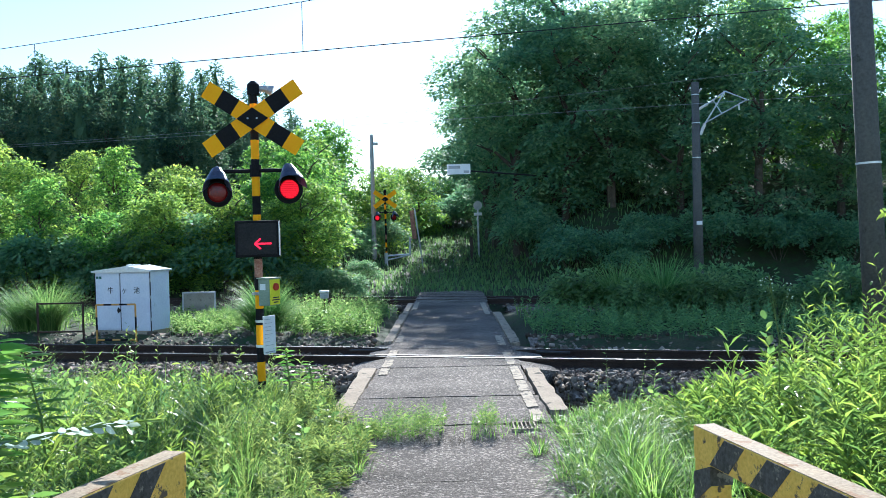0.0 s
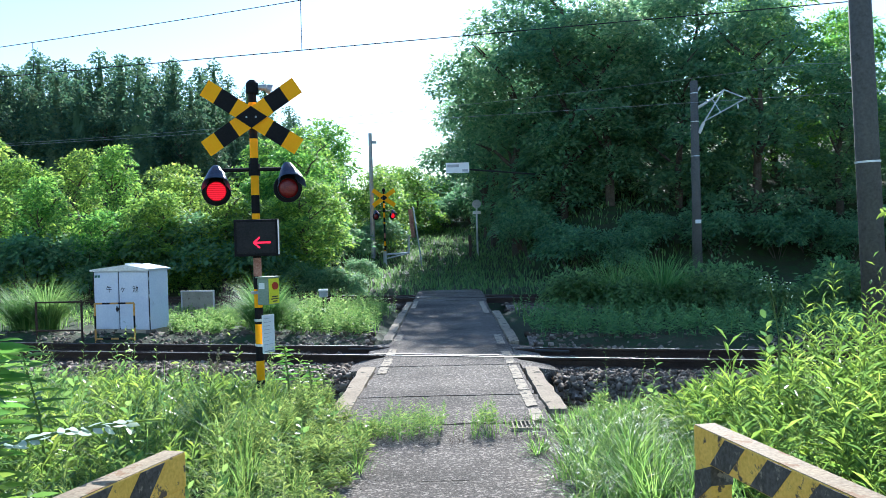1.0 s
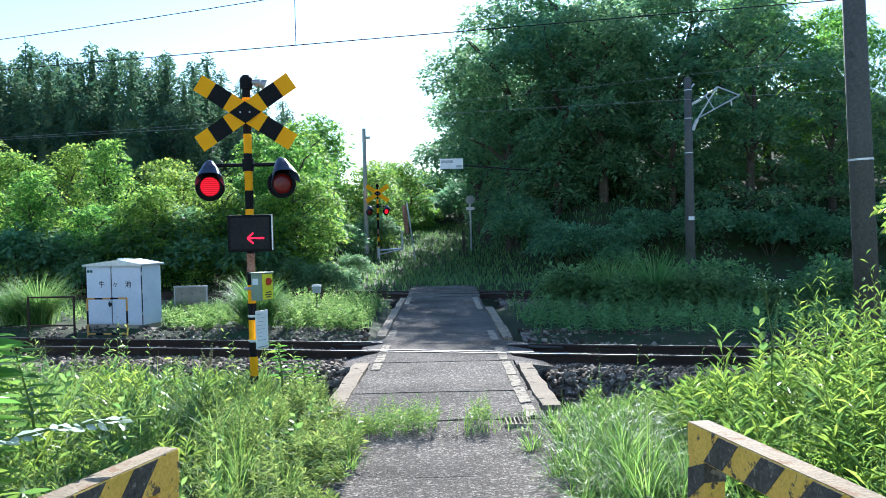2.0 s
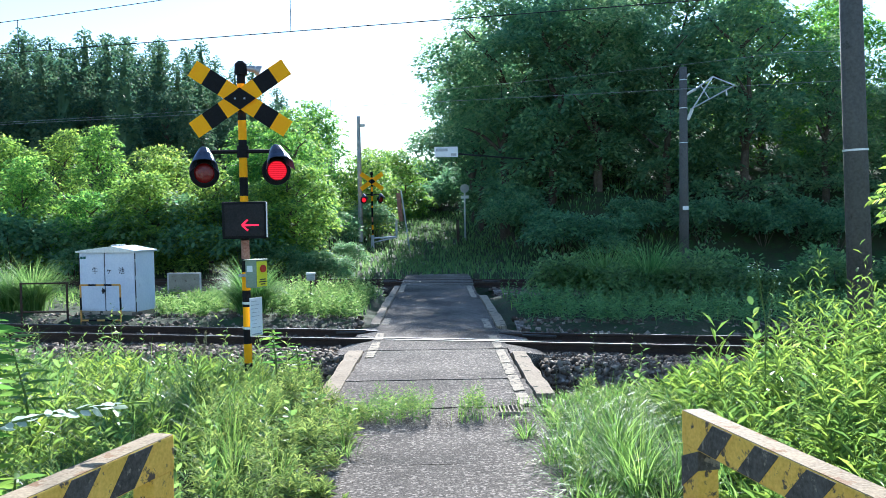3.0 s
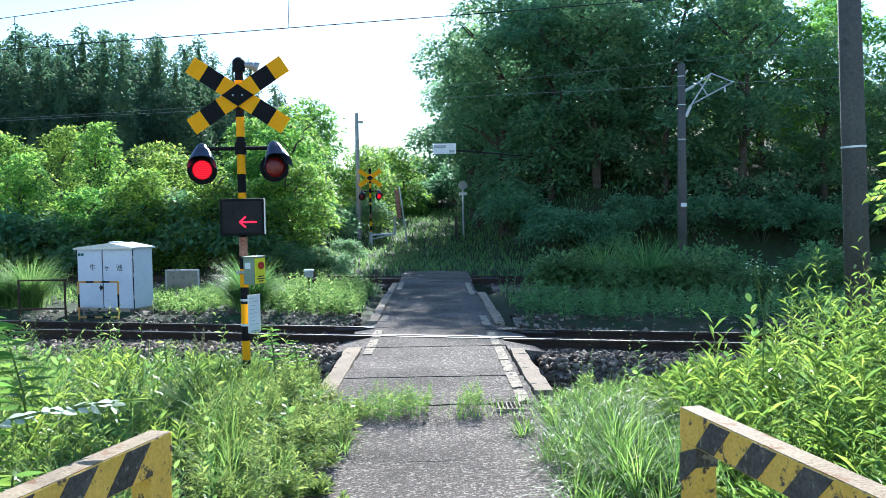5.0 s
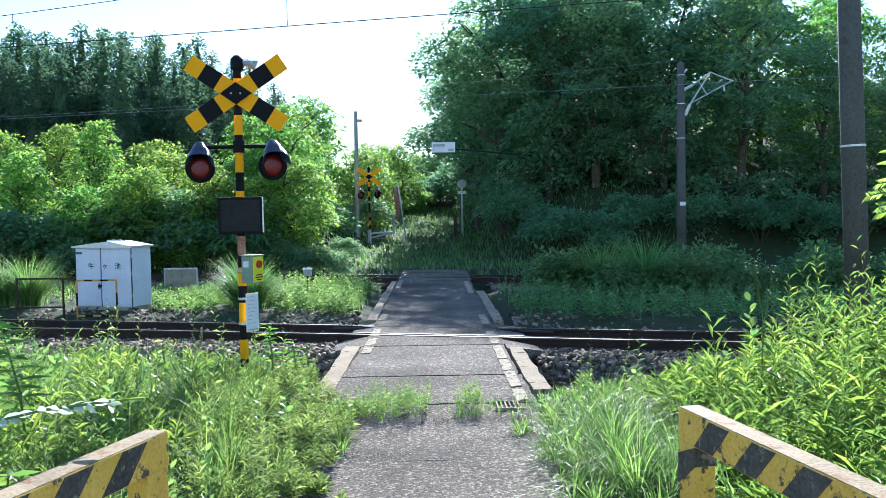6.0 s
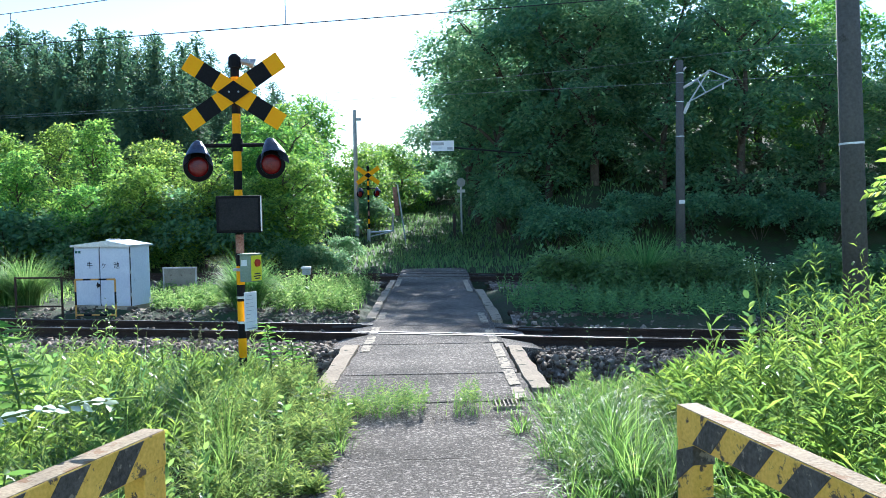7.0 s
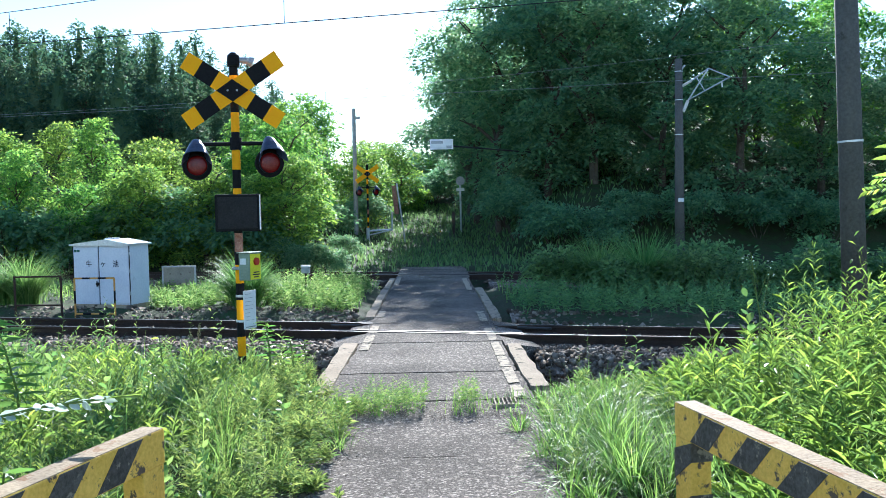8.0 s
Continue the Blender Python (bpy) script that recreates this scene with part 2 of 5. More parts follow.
def rod(bm, a, b, r, r2=None, seg=8, mat=0):
    a, b = Vector(a), Vector(b)
    d = b - a
    m = Matrix.Translation((a + b) / 2) @ d.to_track_quat("Z", "Y").to_matrix().to_4x4()
    vs = bmesh.ops.create_cone(bm, cap_ends=True, segments=seg, radius1=r, radius2=r if r2 is None else r2, depth=d.length, matrix=m)["verts"]
    if mat:
        for f in {f for v in vs for f in v.link_faces}:
            f.material_index = mat
    return vs


def plate(bm, pts, y0, y1, mat=0):
    """A flat plate in the xz plane with thickness from y0 to y1."""
    fv = [bm.verts.new((x, y0, z)) for x, z in pts]
    bv = [bm.verts.new((x, y1, z)) for x, z in pts]
    fs = [bm.faces.new(fv), bm.faces.new(bv[::-1])]
    n = len(pts)
    for i in range(n):
        fs.append(bm.faces.new((fv[i], bv[i], bv[(i + 1) % n], fv[(i + 1) % n])))
    for f in fs:
        f.material_index = mat
    bmesh.ops.recalc_face_normals(bm, faces=fs)


def fast_mesh(name, verts, faces, mat):
    """A mesh of many equal polygons: verts (n, 3), faces (m, k)."""
    verts, faces = np.asarray(verts, dtype=np.float32), np.asarray(faces, dtype=np.int32)
    me = bpy.data.meshes.new(name)
    m, k = faces.shape
    me.vertices.add(len(verts))
    me.vertices.foreach_set("co", verts.ravel())
    me.loops.add(m * k)
    me.loops.foreach_set("vertex_index", faces.ravel())
    me.polygons.add(m)
    me.polygons.foreach_set("loop_start", np.arange(0, m * k, k, dtype=np.int32))
    me.update(calc_edges=True)
    me.validate()
    me.materials.append(mat)
    return me


def unit(v):
    return v / np.maximum(np.linalg.norm(v, axis=1, keepdims=True), 1e-9)


def leaves(P, D, length, width, rng, up=0.5, droop=0.25):
    """Leaf blades of four triangles with a folded midrib: base P, direction D."""
    n = len(P)
    D = unit(D)
    ref = rng.normal(size=(n, 3)) * (1 - up) + np.array([0, 0, 1.0]) * up
    S = unit(np.cross(D, ref))
    N = unit(np.cross(S, D))
    length, width = np.broadcast_to(length, n)[:, None], np.broadcast_to(width, n)[:, None]
    mid = P + D * length * 0.45 + N * length * 0.04
    tip = P + D * length - np.array([0, 0, 1.0]) * length * droop
    a, b = mid + S * width * 0.5 - N * width * 0.18, mid - S * width * 0.5 - N * width * 0.18
    V = np.stack([P, a, tip, b], 1).reshape(-1, 3)
    i = np.arange(n, dtype=np.int32)[:, None] * 4
    return V, np.concatenate([i + np.array([[0, 1, 2]]), i + np.array([[0, 2, 3]])], 0)


def round_leaves(P, D, length, width, rng, up=0.5, droop=0.25):
    """Broader leaf blades with an oval outline, folded along the midrib."""
    n = len(P)
    D = unit(np.asarray(D, dtype=float))
    ref = rng.normal(size=(n, 3)) * (1 - up) + np.array([0, 0, 1.0]) * up
    S = unit(np.cross(D, ref))
    N = unit(np.cross(S, D))
    length, width = np.broadcast_to(length, n)[:, None], np.broadcast_to(width, n)[:, None]
    rows = []
    for f, w in ((0.0, 0.0), (0.22, 0.40), (0.5, 0.5), (0.8, 0.28), (1.0, 0.0)):
        c = P + D * length * f - np.array([0, 0, 1.0]) * length * droop * f * f
        rows += [c] if w == 0 else [c + S * width * w + N * width * 0.12, c, c - S * width * w + N * width * 0.12]
    V = np.stack(rows, 1).reshape(-1, 3)
    i = np.arange(n, dtype=np.int32)[:, None] * 11
    F = [(0, 1, 2), (0, 2, 3)]
    for k in (1, 4):
        F += [(k, k + 3, k + 4), (k, k + 4, k + 1), (k + 1, k + 4, k + 5), (k + 1, k + 5, k + 2)]
    F += [(7, 10, 8), (8, 10, 9)]
    return V, np.concatenate([i + np.array([f]) for f in F], 0)


def blades(P, lean, height, width, rng, curl=0.5):
    """Grass blades: three joints, tapering, bending over to one side."""
    n = len(P)
    height, width = np.broadcast_to(height, n)[:, None], np.broadcast_to(width, n)[:, None]
    a = rng.uniform(0, 2 * np.pi, n)
    out = np.stack([np.cos(a), np.sin(a), np.zeros(n)], 1)
    b = a + np.pi / 2 + rng.normal(size=n) * 0.5
    S = np.stack([np.cos(b), np.sin(b), np.zeros(n)], 1)
    lean = np.broadcast_to(lean, n)[:, None]
    z = np.array([0, 0, 1.0])
    p1 = P + z * height * 0.5 + out * height * lean * 0.3
    p2 = P + z * height * (0.86 - 0.15 * curl * lean) + out * height * lean * 0.75
    p3 = P + z * height * (1.0 - 0.75 * curl * lean) + out * height * lean * 1.25
    V = np.stack([P - S * width * 0.4, P + S * width * 0.4, p1 + S * width * 0.5, p1 - S * width * 0.5, p2 + S * width * 0.35, p2 - S * width * 0.35, p3], 1).reshape(-1, 3)
    i = np.arange(n, dtype=np.int32)[:, None] * 7
    F = [[0, 1, 2], [0, 2, 3], [3, 2, 4], [3, 4, 5], [5, 4, 6]]
    return V, np.concatenate([i + np.array([f]) for f in F], 0)


def arched(P, length, width, start, bend, rng, az=None, seg=4):
    """Grass blades that leave the ground at the angle start from upright and bend over by bend more, tapering to a point."""
    n = len(P)
    az = rng.uniform(0, 2 * np.pi, n) if az is None else az
    length, width, start, bend = (np.broadcast_to(v, n) for v in (length, width, start, bend))
    turn = az + np.pi / 2 + rng.normal(size=n) * 0.35
    S = np.stack([np.cos(turn), np.sin(turn), np.zeros(n)], 1)
    p, rows = P.copy(), []
    for i, w in enumerate((0.7, 1.0, 0.9, 0.6, 0.0)):
        rows += [p] if i == seg else [p + S * (width * w * 0.5)[:, None], p - S * (width * w * 0.5)[:, None]]
        th = start + bend * ((i + 0.5) / seg) ** 1.3
        p = p + np.stack([np.cos(az) * np.sin(th), np.sin(az) * np.sin(th), np.cos(th)], 1) * (length / seg)[:, None]
    V = np.stack(rows, 1).reshape(-1, 3)
    k = np.arange(n, dtype=np.int32)[:, None] * (2 * seg + 1)
    F = [f for i in range(seg - 1) for f in ((2 * i, 2 * i + 2, 2 * i + 3), (2 * i, 2 * i + 3, 2 * i + 1))] + [(2 * seg - 2, 2 * seg, 2 * seg - 1)]
    return V, np.concatenate([k + np.array([f]) for f in F], 0)


def tufts(rng, C, per, length, width, lean=0.5, bend=1.3, spread=0.05):
    """Grass tufts at the places C: blades that fan out from each centre, every tuft with its own size and lean."""
    n = len(C) * per
    size = np.repeat(np.broadcast_to(length, len(C)) * rng.uniform(0.75, 1.25, len(C)), per)
    az = rng.uniform(0, 2 * np.pi, n)
    r = np.abs(rng.normal(0, spread, n))
    P = np.repeat(C, per, 0) + np.stack([np.cos(az) * r, np.sin(az) * r, np.zeros(n)], 1)
    droop = np.repeat(rng.uniform(0.45, 1.2, len(C)), per)
    return arched(P, size * rng.uniform(0.5, 1.15, n), width * rng.uniform(0.6, 1.3, n), rng.uniform(0.02, lean, n), droop * bend * rng.uniform(0.4, 1.2, n), rng, az)


def joined(chunks):
    Vs, Fs, o = [], [], 0
    for V, F in chunks:
        Vs.append(V)
        Fs.append(F + o)
        o += len(V)
    return np.concatenate(Vs), np.concatenate(Fs)


def smooth01(a, b, v):
    t = min(1.0, max(0.0, (v - a) / (b - a)))
    return t * t * (3 - 2 * t)


# ---------------------------------------------------------------- the ground
def gz(x, y):
    """Height of the ground: level at the crossing, a shallow ditch beside the near track, hills behind."""
    v = (y - track_y(x)) * COSA
    z = -0.03
    z -= (0.62 if y < track_y(x) - 1.2 else 0.30) * smooth01(-3.5, -2.5, v) * (1 - smooth01(1.2, 2.5, v))
    v2 = (y - track_y(x, False)) * COSA
    z -= 0.30 * smooth01(-3.2, -2.2, v2) * (1 - smooth01(2.0, 4.0, v2))
    z += 0.05 * noise.noise(Vector((x * 0.6, y * 0.6, 0)))
    far = max(0.0, min(y, 74) - 29)
    z += 0.004 * min(far, 8) ** 2 + 0.085 * max(0.0, far - 8)
    if x < -1.6:
        z += smooth01(-1.6, -9, x) * (1.4 * smooth01(27, 31, y) + 0.15 * max(0.0, min(y, 84) - 42) * smooth01(-7, -22, x))
    if x > 1.6:
        z += smooth01(1.6, 6.5, x) * (2.2 * smooth01(28.5, 34, y) + 0.22 * max(0.0, min(y, 60) - 32))
    if y > 90:
        z -= 0.05 * (y - 90)
    return z


def lattice(lo, hi, fine_lo, fine_hi, step, grow):
    out = list(np.arange(fine_lo, fine_hi, step))
    s, v = step, fine_lo
    while v > lo:
        s *= grow
        v -= s
        out.insert(0, v)
    s, v = step, out[-1]
    while v < hi:
        s *= grow
        v += s
        out.append(v)
    return out


def build_ground():
    xs, ys = lattice(-900, 900, -12, 12, 0.4, 1.18), lattice(-60, 1200, 2, 42, 0.4, 1.15)
    V = [(x, y, gz(x, y) - (0.12 if abs(x) < 1.3 and y < 27 else 0)) for y in ys for x in xs]
    w = len(xs)
    F = [(j * w + i, j * w + i + 1, (j + 1) * w + i + 1, (j + 1) * w + i) for j in range(len(ys) - 1) for i in range(w - 1)]
    me = fast_mesh("ground", V, F, M_soil)
    me.polygons.foreach_set("use_smooth", [True] * len(me.polygons))
    tagged(new("ground", me), "dark soil and low growth rising into hills", "ground", kind="structure")


build_ground()


# ---------------------------------------------------------------- the road over the tracks
def slab(name, y0, y1, xl0, xr0, xl1, xr1, z, thick, mat, parent, rng, jag=0.02, n=10, ends=0.012):
    """A road piece with ragged sides and ends."""
    bm = bmesh.new()
    L = [(xl0 + (xl1 - xl0) * i / n + rng.uniform(-jag, jag), y0 + (y1 - y0) * i / n) for i in range(n + 1)]
    R = [(xr0 + (xr1 - xr0) * i / n + rng.uniform(-jag, jag), y0 + (y1 - y0) * i / n) for i in range(n + 1)]
    E = [(L[0][0] + (R[0][0] - L[0][0]) * i / n, y0 + rng.uniform(-ends, ends)) for i in range(1, n)]
    T = [(R[-1][0] + (L[-1][0] - R[-1][0]) * i / n, y1 + rng.uniform(-ends, ends)) for i in range(1, n)]
    ring = L[::-1] + E + R + T
    top = [bm.verts.new((x, y, z)) for x, y in ring]
    low = [bm.verts.new((x, y, z - thick)) for x, y in ring]
    f = bm.faces.new(top)
    k = len(ring)
    fs = [f] + [bm.faces.new((top[i], low[i], low[(i + 1) % k], top[(i + 1) % k])) for i in range(k)]
    bmesh.ops.recalc_face_normals(bm, faces=fs)
    if f.normal.z < 0:
        bmesh.ops.reverse_faces(bm, faces=fs)
    return part(name, bm, mat, parent)


def build_road():
    rng = random.Random(4)
    road = empty("road", pose(0, 0, 0), "narrow patched grey asphalt path crossing two tracks", "road", kind="structure")
    yn, yf = 12.5, 13.75
    cuts = [(-14.0, 2.0, -1.25, 1.2), (2.0, 6.28, -1.25, 1.2), (6.28, 8.15, -1.2, 1.1), (8.15, 9.55, -1.12, 0.95), (9.55, 10.15, -1.08, 0.92), (10.15, 11.75, -1.05, 0.92), (11.75, 17.4, -1.02, 0.95), (17.4, 23.2, -1.02, 0.95), (23.2, 27.6, -1.02, 1.0)]
    for i, (a, b, l, r) in enumerate(cuts):
        slab("asphalt_slab", a + 0.008, b - 0.008, l, r, l, r, 0.0 - (0.015 if i == 2 else 0.006 if i % 2 else 0.0), 0.85, M_asphalt, road, rng, 0.05 if i < 3 else 0.015, 14, 0.016)
    # worn white edge lines, in broken lengths
    for side, x, spans in ((-1, -0.935, ((11.15, 11.7), (11.8, 12.5), (12.72, 13.5), (14.6, 15.5), (21.0, 23.3))), (1, 0.82, ((8.2, 8.7), (8.85, 9.7), (9.78, 10.5), (10.55, 11.6), (11.8, 13.0), (13.9, 15.2), (19.3, 22.6)))):
        for a, b in spans:
            slab("edge_line", a, b, x - 0.062, x + 0.062, x - 0.062, x + 0.062, 0.006, 0.006, M_paint, road, rng, 0.009, 12, 0.035)
    # concrete edge beams
    for x0, x1, a, b, z in ((-1.27, -1.07, 8.5, 11.7, 0.015), (0.955, 1.15, 8.6, 11.35, 0.02), (-1.18, -1.03, 14.5, 17.2, 0.03), (-1.18, -1.03, 17.25, 19.8, 0.03), (-1.17, -1.03, 19.85, 22.8, 0.025), (0.96, 1.12, 13.95, 16.4, 0.03), (0.96, 1.12, 16.45, 19.6, 0.025)):
        slab("edge_beam", a, b, x0, x1, x0, x1, z, 0.85, M_concrete, road, rng, 0.018, 9, 0.02)
    # asphalt aprons that fill the corners between the edge beams and the rails, falling away at the side
    for pts in (((-1.02, 11.76), (-1.02, 12.74), (-1.38, 12.84), (-1.62, 12.6), (-1.42, 11.95)), ((-1.02, 14.1), (-1.02, 14.5), (-1.3, 14.55), (-1.7, 14.32), (-1.6, 14.22)), ((0.95, 11.4), (1.2, 11.42), (1.5, 11.75), (1.38, 12.1), (0.95, 12.22)), ((0.95, 13.6), (1.35, 13.5), (1.6, 13.55), (1.3, 13.9), (0.95, 13.93)), ((-1.02, 12.98), (-1.35, 13.06), (-1.35, 13.9), (-1.02, 13.82)), ((0.95, 12.48), (1.35, 12.4), (1.35, 13.18), (0.95, 13.3))):
        bm = bmesh.new()
        top = [bm.verts.new((x, y, -0.008 - 0.30 * max(0.0, abs(x) - 1.16))) for x, y in pts]
        low = [bm.verts.new((x, y, -0.75)) for x, y in pts]
        fs = [bm.faces.new(top)] + [bm.faces.new((top[k], low[k], low[(k + 1) % len(pts)], top[(k + 1) % len(pts)])) for k in range(len(pts))]
        bmesh.ops.recalc_face_normals(bm, faces=fs)
        if fs[0].normal.z < 0:
            bmesh.ops.reverse_faces(bm, faces=fs)
        part("asphalt_apron", bm, M_asphalt, road)


build_road()


def rail_profile(bm, x0, x1, y_of, z_top, mats=True):
    """One rail: foot, web and head swept along the track; the head's top is polished."""
    prof = [(-0.064, -0.153), (-0.064, -0.142), (-0.009, -0.118), (-0.009, -0.045), (-0.0325, -0.036), (-0.0325, -0.006), (-0.021, 0.0), (0.021, 0.0), (0.0325, -0.006), (0.0325, -0.036), (0.009, -0.045), (0.009, -0.118), (0.064, -0.142), (0.064, -0.153)]
    d = Vector((1, -0.262, 0)).normalized()
    s = Vector((0.262, 1, 0)).normalized()
    rows = []
    for x in (x0, x1):
        o = Vector((x, y_of(x), z_top))
        rows.append([bm.verts.new(o + s * a + Vector((0, 0, b))) for a, b in prof])
    k = len(prof)
    for i in range(k):
        f = bm.faces.new((rows[0][i], rows[1][i], rows[1][(i + 1) % k], rows[0][(i + 1) % k]))
        f.material_index = 1 if i == 6 else 0
    bm.faces.new(rows[0])
    bm.faces.new(rows[1][::-1])
    bmesh.ops.recalc_face_normals(bm, faces=bm.faces[:])


def build_track(near):
    name = "railway_track"
    tr = empty(name, pose(0, 0, 0), "rusty narrow-gauge rails with polished heads on timber sleepers", "railway track", kind="structure")
    cant = 0.02 if near else 0.0
    gap = 1.132 / COSA
    for off, z in ((0, 0.012), (gap, 0.012 - cant)):
        bm = bmesh.new()
        rail_profile(bm, -70, 70, lambda x, o=off: track_y(x, near) + o, z)
        part("rail", bm, (M_rail, M_railtop), tr)
    # check rails through the road, flared at their ends
    for off, z in ((0.165, 0.012), (gap - 0.165, 0.0)):
        bm = bmesh.new()
        rail_profile(bm, -1.2, 1.3, lambda x, o=off: track_y(x, near) + o, z)
        part("check_rail", bm, (M_rail, M_railtop), tr)
        for x, sx in ((-1.2, -1), (1.3, 1)):
            y = track_y(x, near) + off
            bm = bmesh.new()
            rod(bm, (x, y, z - 0.03), (x + sx * 0.5, y - sx * 0.5 * 0.262 + (0.09 if off < 0.5 else -0.09), z - 0.03), 0.02, 0.018, 6)
            part("flared_end", bm, M_railtop, tr)
    bm = bmesh.new()
    box(bm, -0.11, -1.05, -0.14, 0.11, 1.05, 0, 0.01)
    first = part("sleeper", bm, M_sleeper, tr)
    ang = math.atan(-0.262)
    k = 0
    for i in range(-30, 30):
        x = i * 0.62
        if -1.2 < x < 1.3:
            continue
        y = track_y(x, near) + gap / 2
        m = Matrix.Translation((x, y, -0.15)) @ Matrix.Rotation(ang, 4, "Z")
        ob = first if k == 0 else new("sleeper", first.data)
        ob.parent = tr
        ob.matrix_basis = m
        k += 1
    return tr


build_track(True)
build_track(False)


def build_ballast(near):
    """A bed of crushed stone: a rough sheet with loose stones over it, split by the road."""
    rng = np.random.default_rng(7 if near else 8)
    chunks = []
    cube = np.array([(x, y, z) for z in (-1, 1) for y in (-1, 1) for x in (-1, 1)], dtype=float)
    of = np.array([(0, 2, 3), (0, 3, 1), (4, 5, 7), (4, 7, 6), (0, 1, 5), (0, 5, 4), (2, 6, 7), (2, 7, 3), (0, 4, 6), (0, 6, 2), (1, 3, 7), (1, 7, 5)])

    def top(v):
        return -0.165 - (0.46 if near else 0.3) * smooth01(-0.85, -1.85, v) + (0.13 * smooth01(1.7, 2.9, v) if near else -0.3 * smooth01(1.9, 3.0, v))

    xs = np.arange(-24, 24, 0.14) if near else np.arange(-24, 24, 0.3)
    vs = np.arange(-2.3, 3.1, 0.14)
    for lo, hi in ((-24, -1.36), (1.28, 24)):
        X = xs[(xs > lo) & (xs < hi)]
        V, F = [], []
        for v in vs:
            for x in X:
                V.append((x, track_y(x, near) + v / COSA, top(v) + rng.uniform(-0.035, 0.025)))
        w = len(X)
        for j in range(len(vs) - 1):
            for i in range(w - 1):
                a = j * w + i
                F += [(a, a + 1, a + w + 1), (a, a + w + 1, a + w)]
        chunks.append((np.array(V), np.array(F)))
    n = 6500 if near else 1700
    x = rng.normal(0, 1, n) * (7 if near else 8)
    v = rng.uniform(-2.2, 3.0, n)
    if near:
        x, v = np.concatenate([x, rng.uniform(-6, 6, 6200)]), np.concatenate([v, rng.uniform(-2.25, -0.1, 6200)])
    keep = ((x < -1.4) | (x > 1.36)) & (np.abs(v) > 0.08) & (np.abs(v - 1.132) > 0.08)
    x, v = x[keep], v[keep]
    y = track_y(x, near) + v / COSA
    z = np.array([top(t) for t in v]) + 0.015
    sz = rng.uniform(0.022, 0.05, (len(x), 1, 1)) * rng.uniform(0.6, 1.25, (len(x), 1, 3))
    S = cube[None] * sz * rng.uniform(0.55, 1.05, (len(x), 8, 3))
    # each stone turned its own way
    q = unit(rng.normal(size=(len(x), 4)))
    w0, q = q[:, None, :1], q[:, None, 1:]
    S = S + 2 * np.cross(q, np.cross(q, S) + w0 * S)
    V = (S + np.stack([x, y, z], 1)[:, None]).reshape(-1, 3)
    F = (np.arange(len(x))[:, None, None] * 8 + of[None]).reshape(-1, 3)
    tagged(new("loose_stones", fast_mesh("loose_stones", V, F, M_stone)), "pale and rusty crushed stones beside the rails", "ballast", kind="stuff")
    V, F = joined(chunks)
    bed = tagged(new("ballast", fast_mesh("ballast", V, F, M_ballast)), "brown-grey crushed stone ballast under the rails", "ballast", kind="stuff")
    if not near:
        return
    shapes = [fast_mesh("stone", cube * rng.uniform(0.02, 0.045, 3) * rng.uniform(0.55, 1.05, (8, 3)), of, M_ballast) for _ in range(10)]
    for i in range(280):
        x, v = (rng.uniform(1.45, 4.2) if i % 2 else rng.uniform(-4.6, -1.5)), rng.uniform(-1.9, -0.15)
        st = new("stone", shapes[i % 10])
        st.parent = bed
        st.matrix_basis = Matrix.Translation((x, track_y(x) + v / COSA, top(v) + 0.045)) @ Euler(rng.uniform(0, 6.28, 3)).to_matrix().to_4x4()


build_ballast(True)
build_ballast(False)


# ---------------------------------------------------------------- trees and shrubs
def crown_mesh(name, rng, lobes, n, size, mat, spray=0.36, lift=0.0, stray=0.16):
    """Leaf rosettes over the skins of several lobes (x, y, z, rx, rz), set apart so that dark gaps stay between them."""
    lobes = np.array(lobes, dtype=float)
    area = lobes[:, 3] * (lobes[:, 3] + lobes[:, 4])
    pick = rng.choice(len(lobes), max(400, n // 5), p=area / area.sum())
    d = unit(rng.normal(size=(len(pick), 3)))
    d[:, 2] = np.where(d[:, 2] < -0.3, -d[:, 2], d[:, 2])
    r = rng.uniform(0.8, 1.04, (len(pick), 1)) + (rng.random((len(pick), 1)) < stray) * rng.uniform(0.08, 0.45, (len(pick), 1))
    C = lobes[pick, :3] + d * r * np.stack([lobes[pick, 3], lobes[pick, 3], lobes[pick, 4]], 1)
    _, one = np.unique(np.floor(C / np.array([spray, spray, spray * 0.62])).astype(int), axis=0, return_index=True)
    C, d = C[one], d[one]
    per = max(5, n // len(C))
    rad = np.repeat(spray * rng.uniform(0.6, 1.5, len(C)), per)
    m = len(C) * per
    a, q = rng.uniform(0, 2 * np.pi, m), np.sqrt(rng.random(m))
    out = np.stack([np.cos(a), np.sin(a), np.zeros(m)], 1)
    dd = np.repeat(d, per, 0)
    tilt = np.repeat(rng.normal(size=(len(C), 2)) * 0.3, per, 0) - dd[:, :2] * 0.35
    off = out * (q * rad)[:, None]
    off[:, 2] = (off[:, :2] * tilt).sum(1) - 0.45 * q * q * rad + rng.normal(0, 0.04, m)
    D = out * (0.35 + 0.65 * q)[:, None] + dd * 0.3 + rng.normal(size=(m, 3)) * 0.2
    D[:, 2] += (out[:, :2] * tilt).sum(1) + 0.25 - 0.5 * q + lift
    s = size * np.repeat(rng.uniform(0.75, 1.25, len(C)), per) * rng.uniform(0.7, 1.2, m)
    V, F = leaves(np.repeat(C, per, 0) + off, D, s, s * 0.55, rng, 0.72, 0.14)
    return fast_mesh(name, V, F, mat)


